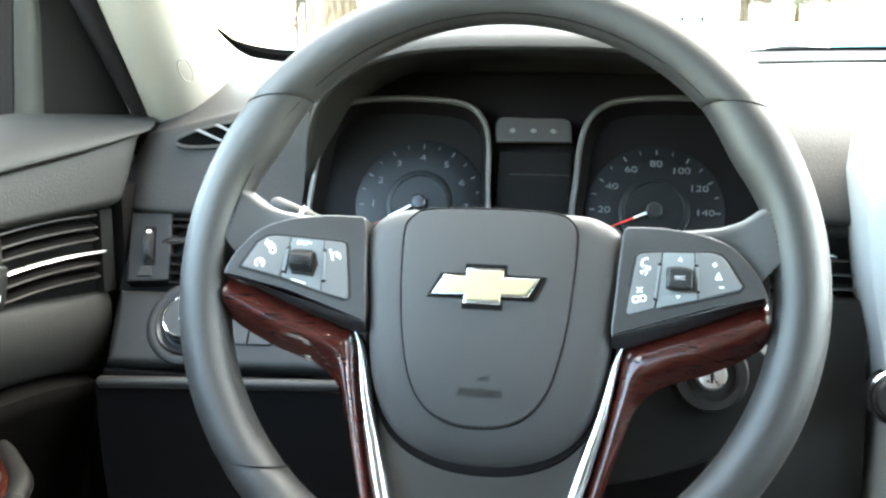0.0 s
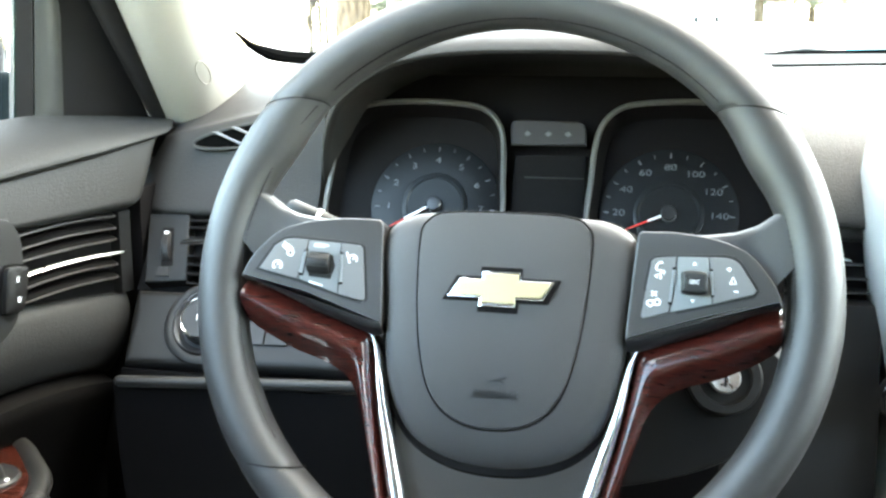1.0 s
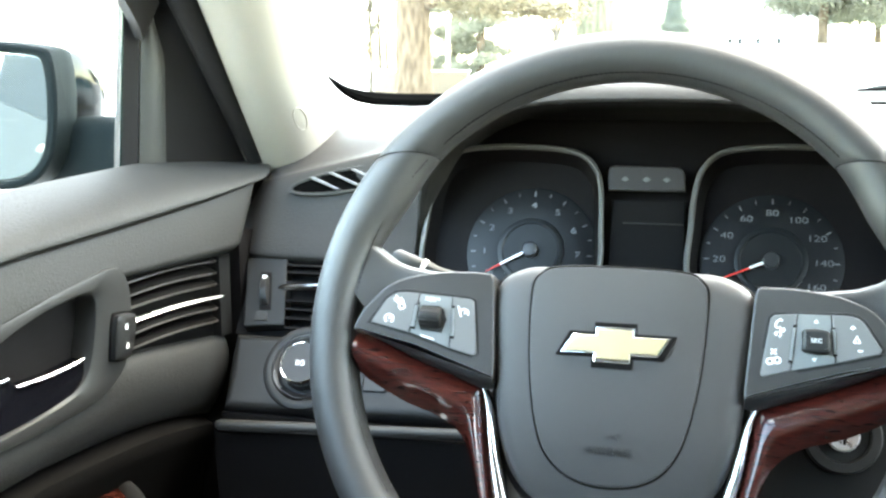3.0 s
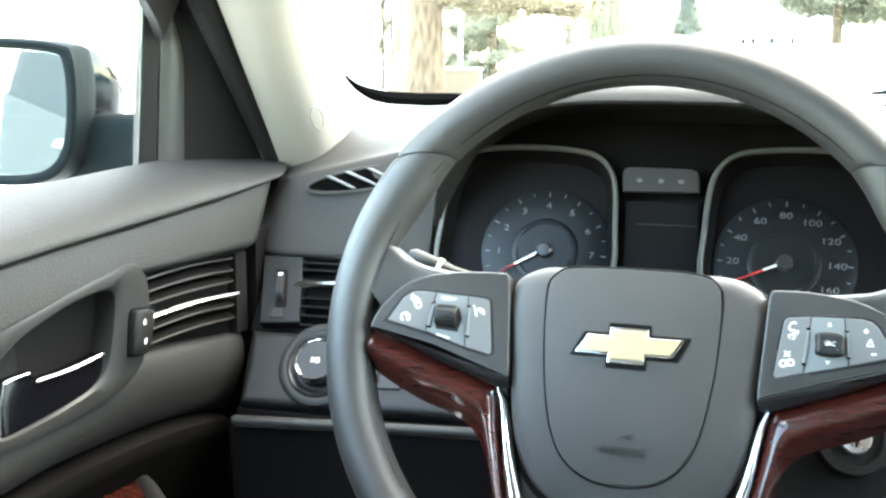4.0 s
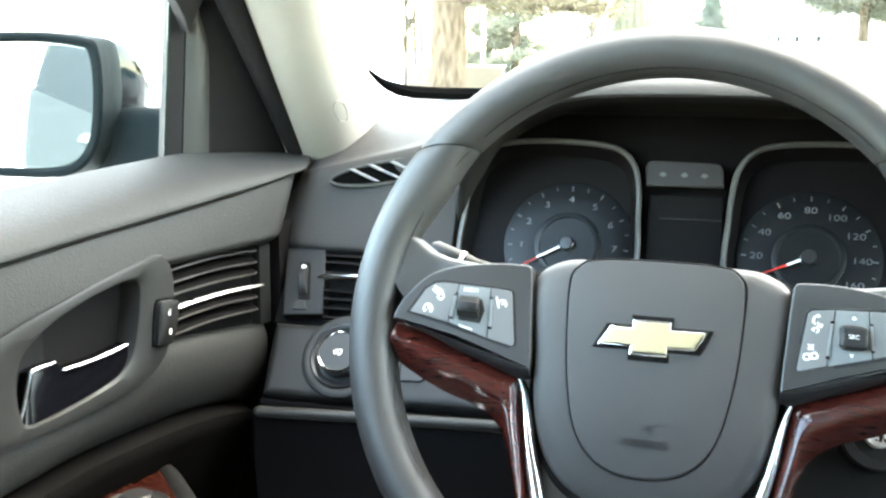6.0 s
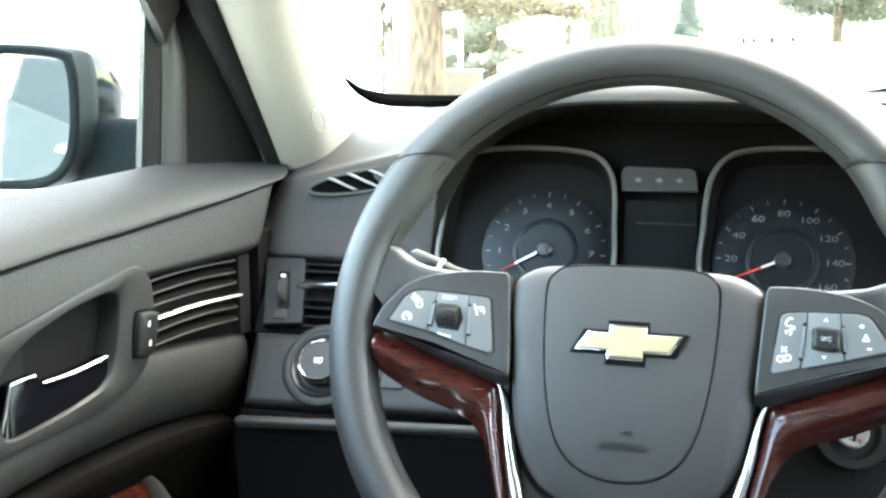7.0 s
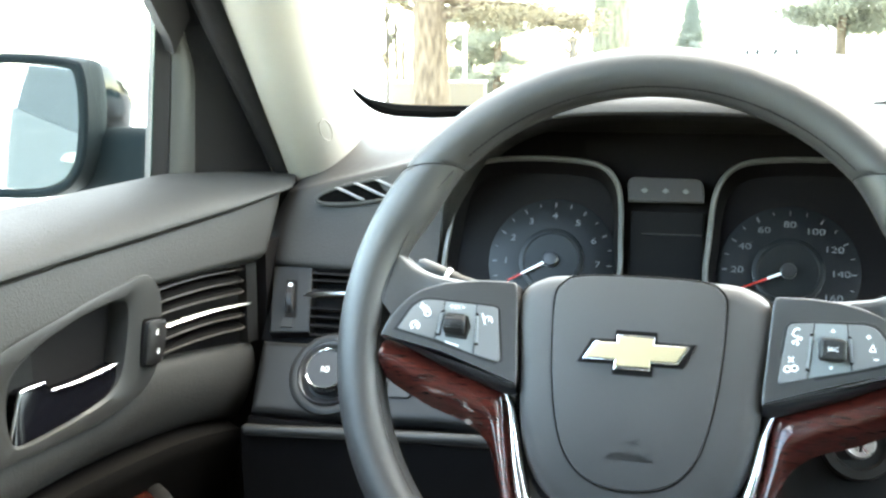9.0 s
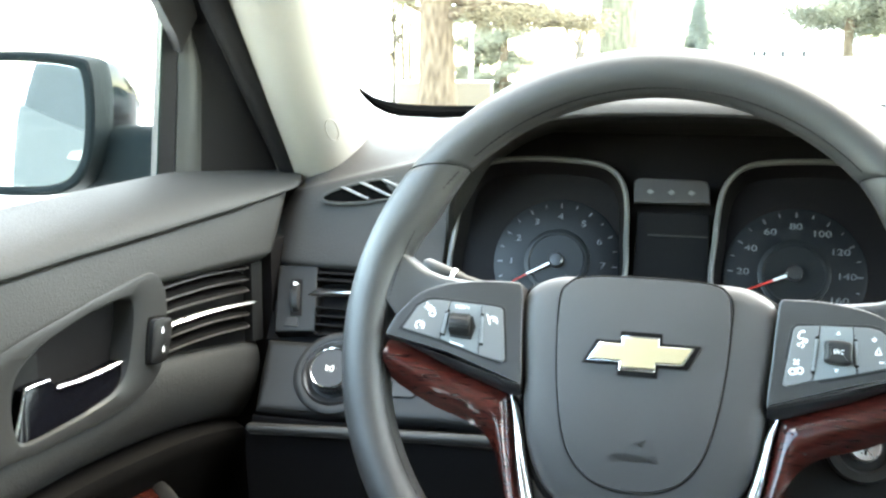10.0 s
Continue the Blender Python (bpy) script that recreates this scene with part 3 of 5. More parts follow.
def gauge(cx, dial_x, numbers, first, step, minor, needle_angle, root, sx, sy):
    """One gauge: shroud, bezel, dial, ticks, numerals and needle."""
    ring = lambda s, z: [(cx + p.x * s * sx, (p.y - 0.01) * s * sy + 0.01, z) for p in D_OUT]  # noqa: E731
    g = part("gauge_shroud", loft([ring(1.0, 0.018), ring(0.95, 0.012), ring(0.90, 0.002), ring(0.02, 0.0015)], caps=False), CLUSTER_DARK, cluster, "black gauge well")
    part("gauge_bezel", tube([(cx + p.x * sx, (p.y - 0.01) * sy + 0.01, 0.0185) for p in D_OUT], 0.0022, 10, 1.2, closed=True), BEZEL, cluster, "satin grey gauge bezel")
    dm = pose(dial_x, 0, 0)
    bm = lathe([(0.0535, 0.001), (0.0535, 0.0030), (0.0525, 0.0034), (0.0275, 0.0034), (0.001, 0.0034)], 64)
    bm.transform(dm)
    dial = part("dial", bm, DIAL, cluster)
    bm = lathe([(0.0272, 0.003), (0.0272, 0.0050), (0.0262, 0.0056), (0.0235, 0.0056), (0.0225, 0.0046), (0.001, 0.0046)], 56)
    bm.transform(dm)
    part("dial_centre", bm, DIAL_IN, dial)
    n = (len(numbers) - 1) * minor
    for i in range(n + 1):
        a = radians(first - step * i / minor)
        r0, w = (0.0462, 0.00055) if i % minor == 0 else (0.0472, 0.0004)
        bm = plate([(r0, -w), (0.0502, -w), (0.0502, w), (r0, w)], 0.0033, 0.0038, 0.0001, 1)
        bm.transform(dm @ Matrix.Rotation(a, 4, "Z"))
        part("tick", bm, DIAL_INK, dial)
    for i, word in enumerate(numbers):
        a = radians(first - step * i)
        write("numeral", word, 0.0072, dm @ pose(0.0385 * math.cos(a), 0.0385 * math.sin(a), 0.0036), DIAL_INK, dial, 0.0001, wide=1.4)
    bm = plate([(-0.004, -0.0011), (0.040, -0.0004), (0.040, 0.0004), (-0.004, 0.0011)], 0.0066, 0.0080, 0.0003, 1)
    bm.transform(dm @ Matrix.Rotation(radians(needle_angle), 4, "Z"))
    nd = part("needle", bm, NEEDLE, dial, "red gauge needle")
    bm = plate([(-0.005, -0.0011), (root, -0.0009), (root, 0.0009), (-0.005, 0.0011)], 0.0078, 0.0086, 0.0003, 1)
    bm.transform(dm @ Matrix.Rotation(radians(needle_angle), 4, "Z"))
    part("needle_root", bm, INK, nd, "white needle root")
    bm = lathe([(0.0062, 0.004), (0.0062, 0.0090), (0.0050, 0.0100), (0.001, 0.0102)], 28)
    bm.transform(dm)
    part("needle_cap", bm, SATIN, nd)
    return g


gauge(-0.1090, -0.0945, ["0", "1", "2", "3", "4", "5", "6", "7", "8"], 214, 31, 2, 210, 0.027, 0.942, 0.952)
gauge(0.1085, 0.0930, ["0", "20", "40", "60", "80", "100", "120", "140", "160"], 210, 30, 2, 204, 0.017, 1.0, 1.0)
warn = part("warning_panel", plate([(-0.0335, 0.0505), (-0.0350, 0.0650), (-0.0338, 0.0695), (-0.0300, 0.0714), (0.0190, 0.0708), (0.0235, 0.0690), (0.0256, 0.0645), (0.0268, 0.0512)], 0.0115, 0.0150, 0.0012), WARN, cluster, "grey translucent warning lamp panel")
for x in (-0.0209, -0.0041, 0.0117):
    part("warning_symbol", plate([(x - 0.003, 0.0597), (x, 0.0575), (x + 0.003, 0.0597), (x, 0.0620)], 0.0148, 0.0154, 0.0002, 1), KEY, warn)
part("display", plate([(-0.0305, -0.02), (0.0290, -0.02), (0.0270, 0.0435), (-0.0305, 0.0430)], -0.002, 0.012, 0.001), BLACK, cluster, "dark switched-off message display")
part("display_bar", plate([(-0.021, 0.0235), (0.0265, 0.0238), (0.0265, 0.0248), (-0.021, 0.0245)], 0.011, 0.0126, 0.0002), KEY_DARK, cluster)

# ---- dashboard ----
dash = thing("dashboard", pose(0.36, 0.45, 0.5), "charcoal grained soft plastic dashboard", "dashboard", "structure")


def base_y(x):
    """Where the windscreen's lower edge runs, bowed about the middle of the car."""
    u = min(1.0, abs(x - 0.36) / 0.70)
    return 0.72 - 0.16 * u ** 3 - 0.14 * u ** 12


LEFT_PROFILE = [(0.228, 0.9020), (0.2190, 0.9080), (0.2205, 0.9160), (0.2310, 0.9360), (0.2435, 0.9560), (0.2508, 0.9665), (0.2545, 0.9692), (0.2630, 0.9722), (0.290, 0.9845), (0.330, 0.9985), (0.39, 1.0120), (0.45, 1.0205), (0.54, 1.0275)]
RIGHT_PROFILE = [(0.268, 0.9105), (0.258, 0.9120), (0.2545, 0.9180), (0.2625, 0.9340), (0.2790, 0.9530), (0.3010, 0.9720), (0.3300, 0.9900), (0.3670, 1.0050), (0.41, 1.0155), (0.47, 1.0225), (0.55, 1.0265), (0.68, 1.0280)]


def dash_skin(x0, x1, profile, lo=0.0, corner=0.0, rise=True):
    P = curve([(0, a, b) for a, b in profile], 5)
    ease = lambda t: (lambda c: c * c * (3 - 2 * c))(min(1.0, max(0.0, t)))  # noqa: E731

    def f(u, v):
        x = x0 + (x1 - x0) * u
        p = P[round((lo + (1 - lo) * v) * (len(P) - 1))]
        y, z = p.y, p.z
        if corner:
            x += (1 - u) * 0.5 * (min(z, 0.972) - 0.950)
        if rise:
            z += 0.25 * min(0.15, max(0.0, x + 0.336)) * ease((z - 0.930) / 0.034) * ease((0.54 - y) / 0.25)
        end = base_y(x) + 0.03
        if y > 0.30:
            y = 0.30 + (y - 0.30) / (P[-1].y - 0.30) * (end - 0.30)
        d = max(0.0, corner - (x - x0)) if corner else 0
        y += d * d * 14 if y < 0.30 else 0
        k = min(1.0, max(0.0, (x - 0.16) / 0.16))
        z += 0.005 * k * k * (3 - 2 * k) * min(1.0, max(0.0, (y - 0.45) / 0.25))
        return x, y, z
    return sheet(f, 40, round((len(P) - 1) * (1 - lo)), (0, 0.012, -0.012))


part("dash_pad", dash_skin(-0.347, -0.187, LEFT_PROFILE, 0, 0.03), DASH, dash, place=True)
part("dash_pad", dash_skin(-0.187, 0.166, LEFT_PROFILE, 0.72, rise=False), DASH, dash, place=True)
part("dash_pad", dash_skin(0.166, 1.06, RIGHT_PROFILE, rise=False), DASH, dash, place=True)
part("defroster_panel", sheet(lambda u, v: (0.02 + 1.0 * u, base_y(0.02 + 1.0 * u) - 0.105 + 0.085 * v, 1.0300 + 0.0115 * v + 0.0035 * min(1.0, max(0.0, (u - 0.18) / 0.14)) * (1 - 0.5 * v)), 30, 4, (0, 0.01, -0.012)), material("defroster_plastic", (0.0034, 0.0034, 0.0034), 0.7, grain=0.1, spec=0.08), dash, "grey defroster strip along the windscreen", place=True)


def hood_ring(y, top, low, half, e=0.625):
    half -= 0.008
    out = []
    for k in range(33):
        a = math.pi * k / 32
        c, s = math.cos(a), math.sin(a)
        out.append((-half * math.copysign(abs(c) ** e, c), y + 0.095 * (1 - s ** 0.8), low + (top - low) * abs(s) ** e))
    return out


hood_rings = [hood_ring(0.335, 0.990, 0.88, 0.165), hood_ring(0.300, 1.0330, 0.88, 0.188), hood_ring(0.22, 1.0400, 0.88, 0.190), hood_ring(0.172, 1.0425, 0.88, 0.192), hood_ring(0.1665, 1.0434, 0.88, 0.1940), hood_ring(0.1650, 1.0455, 0.88, 0.1960), hood_ring(0.1670, 1.0500, 0.88, 0.1980), hood_ring(0.1740, 1.0545, 0.88, 0.1995), hood_ring(0.186, 1.0585, 0.88, 0.2002), hood_ring(0.22, 1.0640, 0.88, 0.200, 0.58), hood_ring(0.26, 1.0665, 0.88, 0.2005, 0.50), hood_ring(0.30, 1.0675, 0.88, 0.200, 0.45), hood_ring(0.38, 1.0670, 0.88, 0.190, 0.45), hood_ring(0.46, 1.0580, 0.88, 0.174, 0.5), hood_ring(0.54, 1.030, 0.88, 0.155)]
part("cluster_hood", loft(hood_rings, closed=False, caps=False), DASH, dash, "grained hood arching over the gauges", place=True, smooth=50)

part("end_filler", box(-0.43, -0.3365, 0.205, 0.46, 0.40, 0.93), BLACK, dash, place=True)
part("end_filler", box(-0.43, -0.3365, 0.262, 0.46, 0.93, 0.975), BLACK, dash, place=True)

# top vent: a long oval with slanting bars, lying in the pad
vent_frame = pose(-0.2470, 0.2415, 0.9655, 65) @ pose(0, 0.0085, 0.0020, 0, 0, 11)
bm = tube([(0.0565 * math.cos(a), 0.0100 * math.sin(a), 0.0) for a in [2 * math.pi * k / 48 for k in range(48)]], 0.0017, 8, 0.9, closed=True)
bm.transform(vent_frame)
top_vent = part("top_vent", bm, DOOR_HARD, dash, "oval demister vent with slanting bars", place=True)
bm = plate([(0.055 * math.cos(2 * math.pi * k / 48), 0.0090 * math.sin(2 * math.pi * k / 48)) for k in range(48)], -0.008, 0.0006, 0.0005)
bm.transform(vent_frame)
part("vent_hole", bm, VOID, top_vent, place=True)
for i in range(4):
    x = -0.0270 + i * 0.0195
    h = 0.0092 * math.sqrt(max(0.05, 1 - (abs(x) + 0.006) ** 2 / 0.056 ** 2))
    bm = plate([(x + 1.55 * h, -h), (x + 1.55 * h + 0.0040, -h), (x - 1.55 * h + 0.0040, h), (x - 1.55 * h, h)], -0.002, 0.0026, 0.0006)
    bm.transform(vent_frame)
    part("vent_bar", bm, KEY, top_vent, place=True)

# side air vent and its plate: local x right, y up the sloping face, z outward
side_vent = thing("air_vent", pose(-0.265, 0.1985, 0.883, 55), "black louvred air vent with chrome tab and thumb wheel", "air vent")
part("vent_body", plate([(-0.072, -0.034), (0.085, -0.034), (0.085, 0.034), (-0.072, 0.034)], -0.05, -0.016, 0.001), BLACK, side_vent)
part("control_plate", plate([(-0.0600, -0.0310), (-0.0236, -0.0270), (-0.0347, 0.0340), (-0.0712, 0.0315)], -0.02, -0.004, 0.002), DASH_LOW, side_vent)
bm = plate(curve([(-0.0485, -0.0155), (-0.0385, -0.0150), (-0.0455, 0.0190), (-0.0555, 0.0188)], 1, True), -0.006, -0.0034, 0.0003)
part("wheel_slot", bm, BLACK, side_vent)
bm = lathe([(0.0155, -0.0035), (0.0170, -0.0025), (0.0170, 0.0025), (0.0155, 0.0035)], 32)
bm.transform(pose(-0.0473, 0.0018, -0.0140, 0, 90, 12))
thumb = part("thumb_wheel", bm, KEY_DARK, side_vent)
part("wheel_mark", plate([(-0.0515, 0.0120), (-0.0480, 0.0120), (-0.0485, 0.0150), (-0.0520, 0.0150)], -0.004, -0.0008, 0.0004), INK, thumb)
part("plate_notch", plate([(-0.0515, -0.0250), (-0.0392, -0.0245), (-0.0420, -0.0165), (-0.0500, -0.0168)], -0.006, -0.0028, 0.0004), DOOR_HARD, side_vent)
for y in (0.0300, 0.0235, 0.0142, -0.0022, -0.0097, -0.0177, -0.026):
    part("louvre", sheet(lambda u, v, y=y: (-0.0272 - 0.19 * y + (0.113 + 0.19 * y) * u, y - 0.003 * v, -0.014 + 0.012 * v), 1, 2, (0, -0.0016, 0)), BLACK, side_vent)
part("vent_tab", tube([(-0.0330, 0.0020, 0.004), (-0.0270, 0.0025, 0.0055), (0.02, 0.0060, 0.0055), (0.05, 0.0075, 0.004)], [0.0006, 0.0034, 0.0034, 0.003], 12, 0.8, up=(0, 1, 0)), CHROME, side_vent, "chrome vent tab")

# lower left panel with the light switch
panel = thing("light_switch_panel", pose(-0.265, 0.160, 0.831, 53), "black panel with round headlight switch beside the wheel", "switch panel")
part("panel", plate(curve([(-0.063, 0.027), (-0.062, 0.0), (-0.0575, -0.0385), (0.10, -0.0345), (0.25, -0.0325), (0.25, 0.030), (0.10, 0.030)], 1, True), -0.03, 0.0, 0.009, 6), DASH_LOW, panel)
SWITCH = pose(0.0058, 0.0008, 0)


def turned(profile, sides=48, m=SWITCH):
    bm = lathe(profile, sides)
    bm.transform(m)
    return bm


part("dish_rim", tube([SWITCH @ Vector((0.0315 * math.cos(a), 0.0315 * math.sin(a), 0.0)) for a in [2 * math.pi * k / 48 for k in range(48)]], 0.0042, 10, 0.5, closed=True), DASH_LOW, panel)
part("switch_surround", turned([(0.0285, -0.002), (0.0285, 0.0012), (0.0265, 0.0032), (0.0235, 0.0020), (0.0210, -0.0005), (0.001, -0.0008)]), SATIN, panel)
knob = part("switch_knob", turned([(0.0185, -0.001), (0.0185, 0.0050), (0.0172, 0.0110), (0.0165, 0.0118), (0.001, 0.0120)]), KEY_DARK, panel, "black ribbed rotary light knob")
part("knob_ring", turned([(0.0174, 0.0098), (0.0177, 0.0118), (0.0170, 0.0127), (0.0163, 0.0124), (0.0162, 0.0116)]), CHROME, knob, "chrome knob ring")
for k in range(36):
    bm = box(0.0176, 0.0192, -0.0007, 0.0007, 0.0, 0.009)
    bm.transform(SWITCH @ Matrix.Rotation(2 * math.pi * k / 36, 4, "Z"))
    part("knob_rib", bm, KEY_DARK, knob)
for x, w in ((0.0022, 0.0003), (0.0038, 0.0003)):
    part("knob_mark", plate([(x - w, -0.0020), (x + w, -0.0020), (x + w, 0.0024), (x - w, 0.0024)], 0.0115, 0.0123, 0.0002, 1), INK, knob)
part("knob_mark", tube([(0.0070 + 0.0016 * math.cos(a), 0.0002 + 0.0023 * math.sin(a), 0.0121) for a in [2 * math.pi * k / 14 for k in range(14)]], 0.0003, 5, closed=True), INK, knob)
for q in ([(0.036, -0.0155), (0.0565, -0.0150), (0.0560, 0.006), (0.038, 0.007)], [(0.0572, -0.0150), (0.0750, -0.0145), (0.0805, -0.0085), (0.0790, 0.006), (0.0567, 0.006)]):
    part("push_button", plate(q, -0.001, 0.0018, 0.001), KEY_DARK, panel)

# Footwell shade is put into the panel and shelf as flat black.
knee = thing("knee_panel", pose(-0.12, 0.14, 0.7), "lower dash panel blackened for footwell shade, with a rounded lip", "trim panel", "structure")
part("lip", tube([(-0.322, 0.130, 0.7895), (-0.318, 0.125, 0.7905), (-0.25, 0.125, 0.7945), (-0.13, 0.128, 0.7995), (0.0, 0.135, 0.8005)], [0.003, 0.0046, 0.0046, 0.0046, 0.0046], 12), DOOR_HARD, knee, place=True)
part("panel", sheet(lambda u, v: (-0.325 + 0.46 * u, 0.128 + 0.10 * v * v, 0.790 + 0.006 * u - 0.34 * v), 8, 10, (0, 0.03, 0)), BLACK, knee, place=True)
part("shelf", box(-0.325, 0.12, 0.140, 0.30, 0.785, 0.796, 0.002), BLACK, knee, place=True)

# ---- steering column with ignition ----
column = thing("steering_column", pose(0.05, 0.15, 0.83), "dark plastic steering column shroud with ignition lock", "steering column")
rings = []
for y, k in ((0.045, 0.90), (0.055, 0.97), (0.075, 1.0), (0.14, 1.0), (0.24, 0.96)):
    ring = []
    for p in curve([(-0.055, 0.865), (-0.060, 0.82), (-0.040, 0.790), (0.04, 0.777), (0.10, 0.787), (0.145, 0.806), (0.168, 0.832), (0.172, 0.868), (0.12, 0.892), (0.0, 0.894)], 4, True):
        ring.append((0.055 + (p.x - 0.055) * k, y + 0.30 * (p[1] - 0.84), 0.84 + (p.y - 0.84) * k))
    rings.append(ring)
COLUMN = material("column_plastic", (0.0036, 0.0034, 0.0033), 0.55, grain=0.1, grain_size=1500, spec=0.2)
part("shroud", loft(rings), COLUMN, column, place=True)
lock_pose = pose(0.1290, 0.0440, 0.8540, 72, 0, 4)
for nm, prof, mt in (("lock_ring", [(0.0225, -0.02), (0.0225, 0.0), (0.0210, 0.0030), (0.0160, 0.0030), (0.0150, 0.0)], DASH_LOW), ("lock_gap", [(0.0235, -0.02), (0.0235, -0.0015), (0.001, -0.0015)], BLACK), ("lock_cylinder", [(0.0092, -0.01), (0.0092, 0.0040), (0.0080, 0.0058), (0.004, 0.0046), (0.001, 0.0044)], CHROME_SATIN)):
    bm = lathe(prof, 40)
    bm.transform(lock_pose)
    part(nm, bm, mt, column, place=True)
bm = box(-0.0008, 0.0008, -0.005, 0.005, 0.006, 0.0070)
bm.transform(lock_pose)
part("key_slot", bm, BLACK, column, place=True)


def stalk(pts, label):
    return part("stalk", tube(curve(pts, 5), [0.0045] * 10 + [0.0055] * (len(curve(pts, 5)) - 10), 12), DOOR_HARD, column, label, place=True)


lever = stalk([(-0.03, 0.08, 0.8965), (-0.10, 0.082, 0.9225), (-0.132, 0.08, 0.9325), (-0.145, 0.08, 0.9372)], "grey turn signal stalk")
part("stalk_tip", tube([(-0.138, 0.08, 0.9345), (-0.142, 0.08, 0.9360), (-0.155, 0.08, 0.9408), (-0.158, 0.08, 0.9420)], [0.0052, 0.0056, 0.0054, 0.003], 14), DOOR_HARD, lever, "dark grey stalk tip", place=True)
part("stalk_ring", tube([(-0.1350, 0.08, 0.9334), (-0.1378, 0.08, 0.9344)], 0.0060, 14), INK, lever, "white ring on the stalk", place=True)
lever = stalk([(0.06, 0.085, 0.885), (0.10, 0.085, 0.905), (0.135, 0.080, 0.925), (0.150, 0.078, 0.934)], "grey wiper stalk")
part("stalk_tip", tube([(0.140, 0.078, 0.928), (0.147, 0.078, 0.932), (0.158, 0.077, 0.938), (0.160, 0.077, 0.939)], [0.0052, 0.0056, 0.0054, 0.003], 14), DOOR_HARD, lever, "dark grey stalk tip", place=True)

# ---- centre stack and the vent beside it ----
stack = thing("centre_stack", pose(0.36, 0.22, 0.6), "silver painted centre console frame with rounded edge", "console")
edge = curve([(0.3125, 0.255, 1.030), (0.2745, 0.225, 1.022), (0.2505, 0.205, 1.000), (0.2410, 0.200, 0.960), (0.2425, 0.200, 0.920), (0.2500, 0.196, 0.870), (0.2625, 0.190, 0.810), (0.2685, 0.183, 0.760), (0.2645, 0.175, 0.700), (0.2575, 0.165, 0.600)], 6)
SECTION = [(0.000, 0.080), (0.000, 0.012), (0.003, 0.003), (0.012, -0.003), (0.030, -0.006), (0.052, -0.003), (0.060, 0.006), (0.060, 0.080)]
part("side_frame", loft([[(p.x + a - 0.003, p.y + b, p.z) for a, b in SECTION] for p in edge]), SILVER, stack, place=True)
part("console_face", sheet(lambda u, v: (0.30 + 0.24 * u, 0.235 - 0.06 * v, 1.02 - 0.45 * v), 4, 8, (0, 0.05, 0)), SATIN, stack, place=True)
for nm, prof, mt in (("dial_ring", [(0.020, -0.01), (0.020, 0.004), (0.0185, 0.0055), (0.0165, 0.004)], CHROME), ("dial_knob", [(0.0165, -0.01), (0.0160, 0.012), (0.0145, 0.0135), (0.001, 0.0137)], KEY_DARK)):
    bm = lathe(prof, 40)
    bm.transform(pose(0.2640, 0.172, 0.806, 82, 0, 0))
    part(nm, bm, mt, stack, place=True)

right_vent = thing("air_vent", pose(0.213, 0.265, 0.883, 60), "black louvred air vent beside the console with chrome tab", "air vent")
part("vent_body", plate([(-0.03, -0.040), (0.035, -0.040), (0.035, 0.040), (-0.03, 0.040)], -0.04, -0.014, 0.001), BLACK, right_vent)
for i in range(6):
    y = -0.030 + i * 0.0115
    part("louvre", sheet(lambda u, v, y=y: (-0.03 + 0.065 * u, y - 0.003 * v, -0.013 + 0.011 * v), 1, 2, (0, -0.0018, 0)), SATIN, right_vent)
part("vent_tab", tube([(0.000, 0.004, 0.004), (0.014, 0.002, 0.0045), (0.0205, 0.001, 0.004)], [0.0028, 0.0026, 0.001], 10, 0.7, up=(0, 1, 0)), CHROME, right_vent, "chrome vent tab")
part("side_panel", sheet(lambda u, v: (0.105 + 0.150 * u, 0.225 - 0.045 * math.sin(min(1.0, v * 1.6) * 1.9) + 0.02 * u, 0.855 - 0.43 * v), 8, 20, (0, 0.04, 0)), DASH_LOW, dash, "dark curved panel beside the console", place=True)
part("vent_brow", box(0.17, 0.262, 0.270, 0.33, 0.86, 0.92, 0.004), BLACK, dash, place=True)

# ---- driver's door ----
door = thing("driver_door", pose(-0.41, -0.25, 0.35), "charcoal and olive-black door panel with chrome pull", "car door", "structure")


def door_x(y):
    """The inner face of the door, turning in towards the dash."""
    return -0.342 - 0.23 * (0.187 - y) if y > 0 else -0.385 + 0.11 * max(y, -0.35)


def band(low, high, end0, end1, bulge, lift=0.0, nu=60, nv=20, front=0.008, depth=-0.03, crown=1.0, roll=0.45, shape=None):
    """A padded length of the door between two lines, rolled in at its edges; it ends at end0 below and end1 above."""
    def f(u, v):
        y1 = end0 + (end1 - end0) * v
        y = y1 - (y1 + 0.75) * (1 - u) ** 1.6
        z = low(y) + (high(y) - low(y)) * v
        s = shape(v) if shape else max(0.0, math.sin(math.pi * v ** crown)) ** roll
        d = min(1.0, (y1 - y) / front)
        x = door_x(y) + lift - 0.012 + (0.012 + bulge) * s * max(0.0, 1 - (1 - d) ** 2) ** 0.5
        return x, y, z
    return sheet(f, nu, nv, (depth, 0, 0))


def crease(y):
    return float(np.interp(y, [-0.75, -0.051, -0.002, 0.073, 0.164, 0.239, 0.3], [0.905, 0.937, 0.941, 0.948, 0.958, 0.970, 0.979]))


def belt(y):
    return float(np.interp(y, [-0.75, 0.005, 0.072, 0.154, 0.23, 0.319], [0.935, 0.980, 0.986, 0.992, 0.9875, 0.981]))


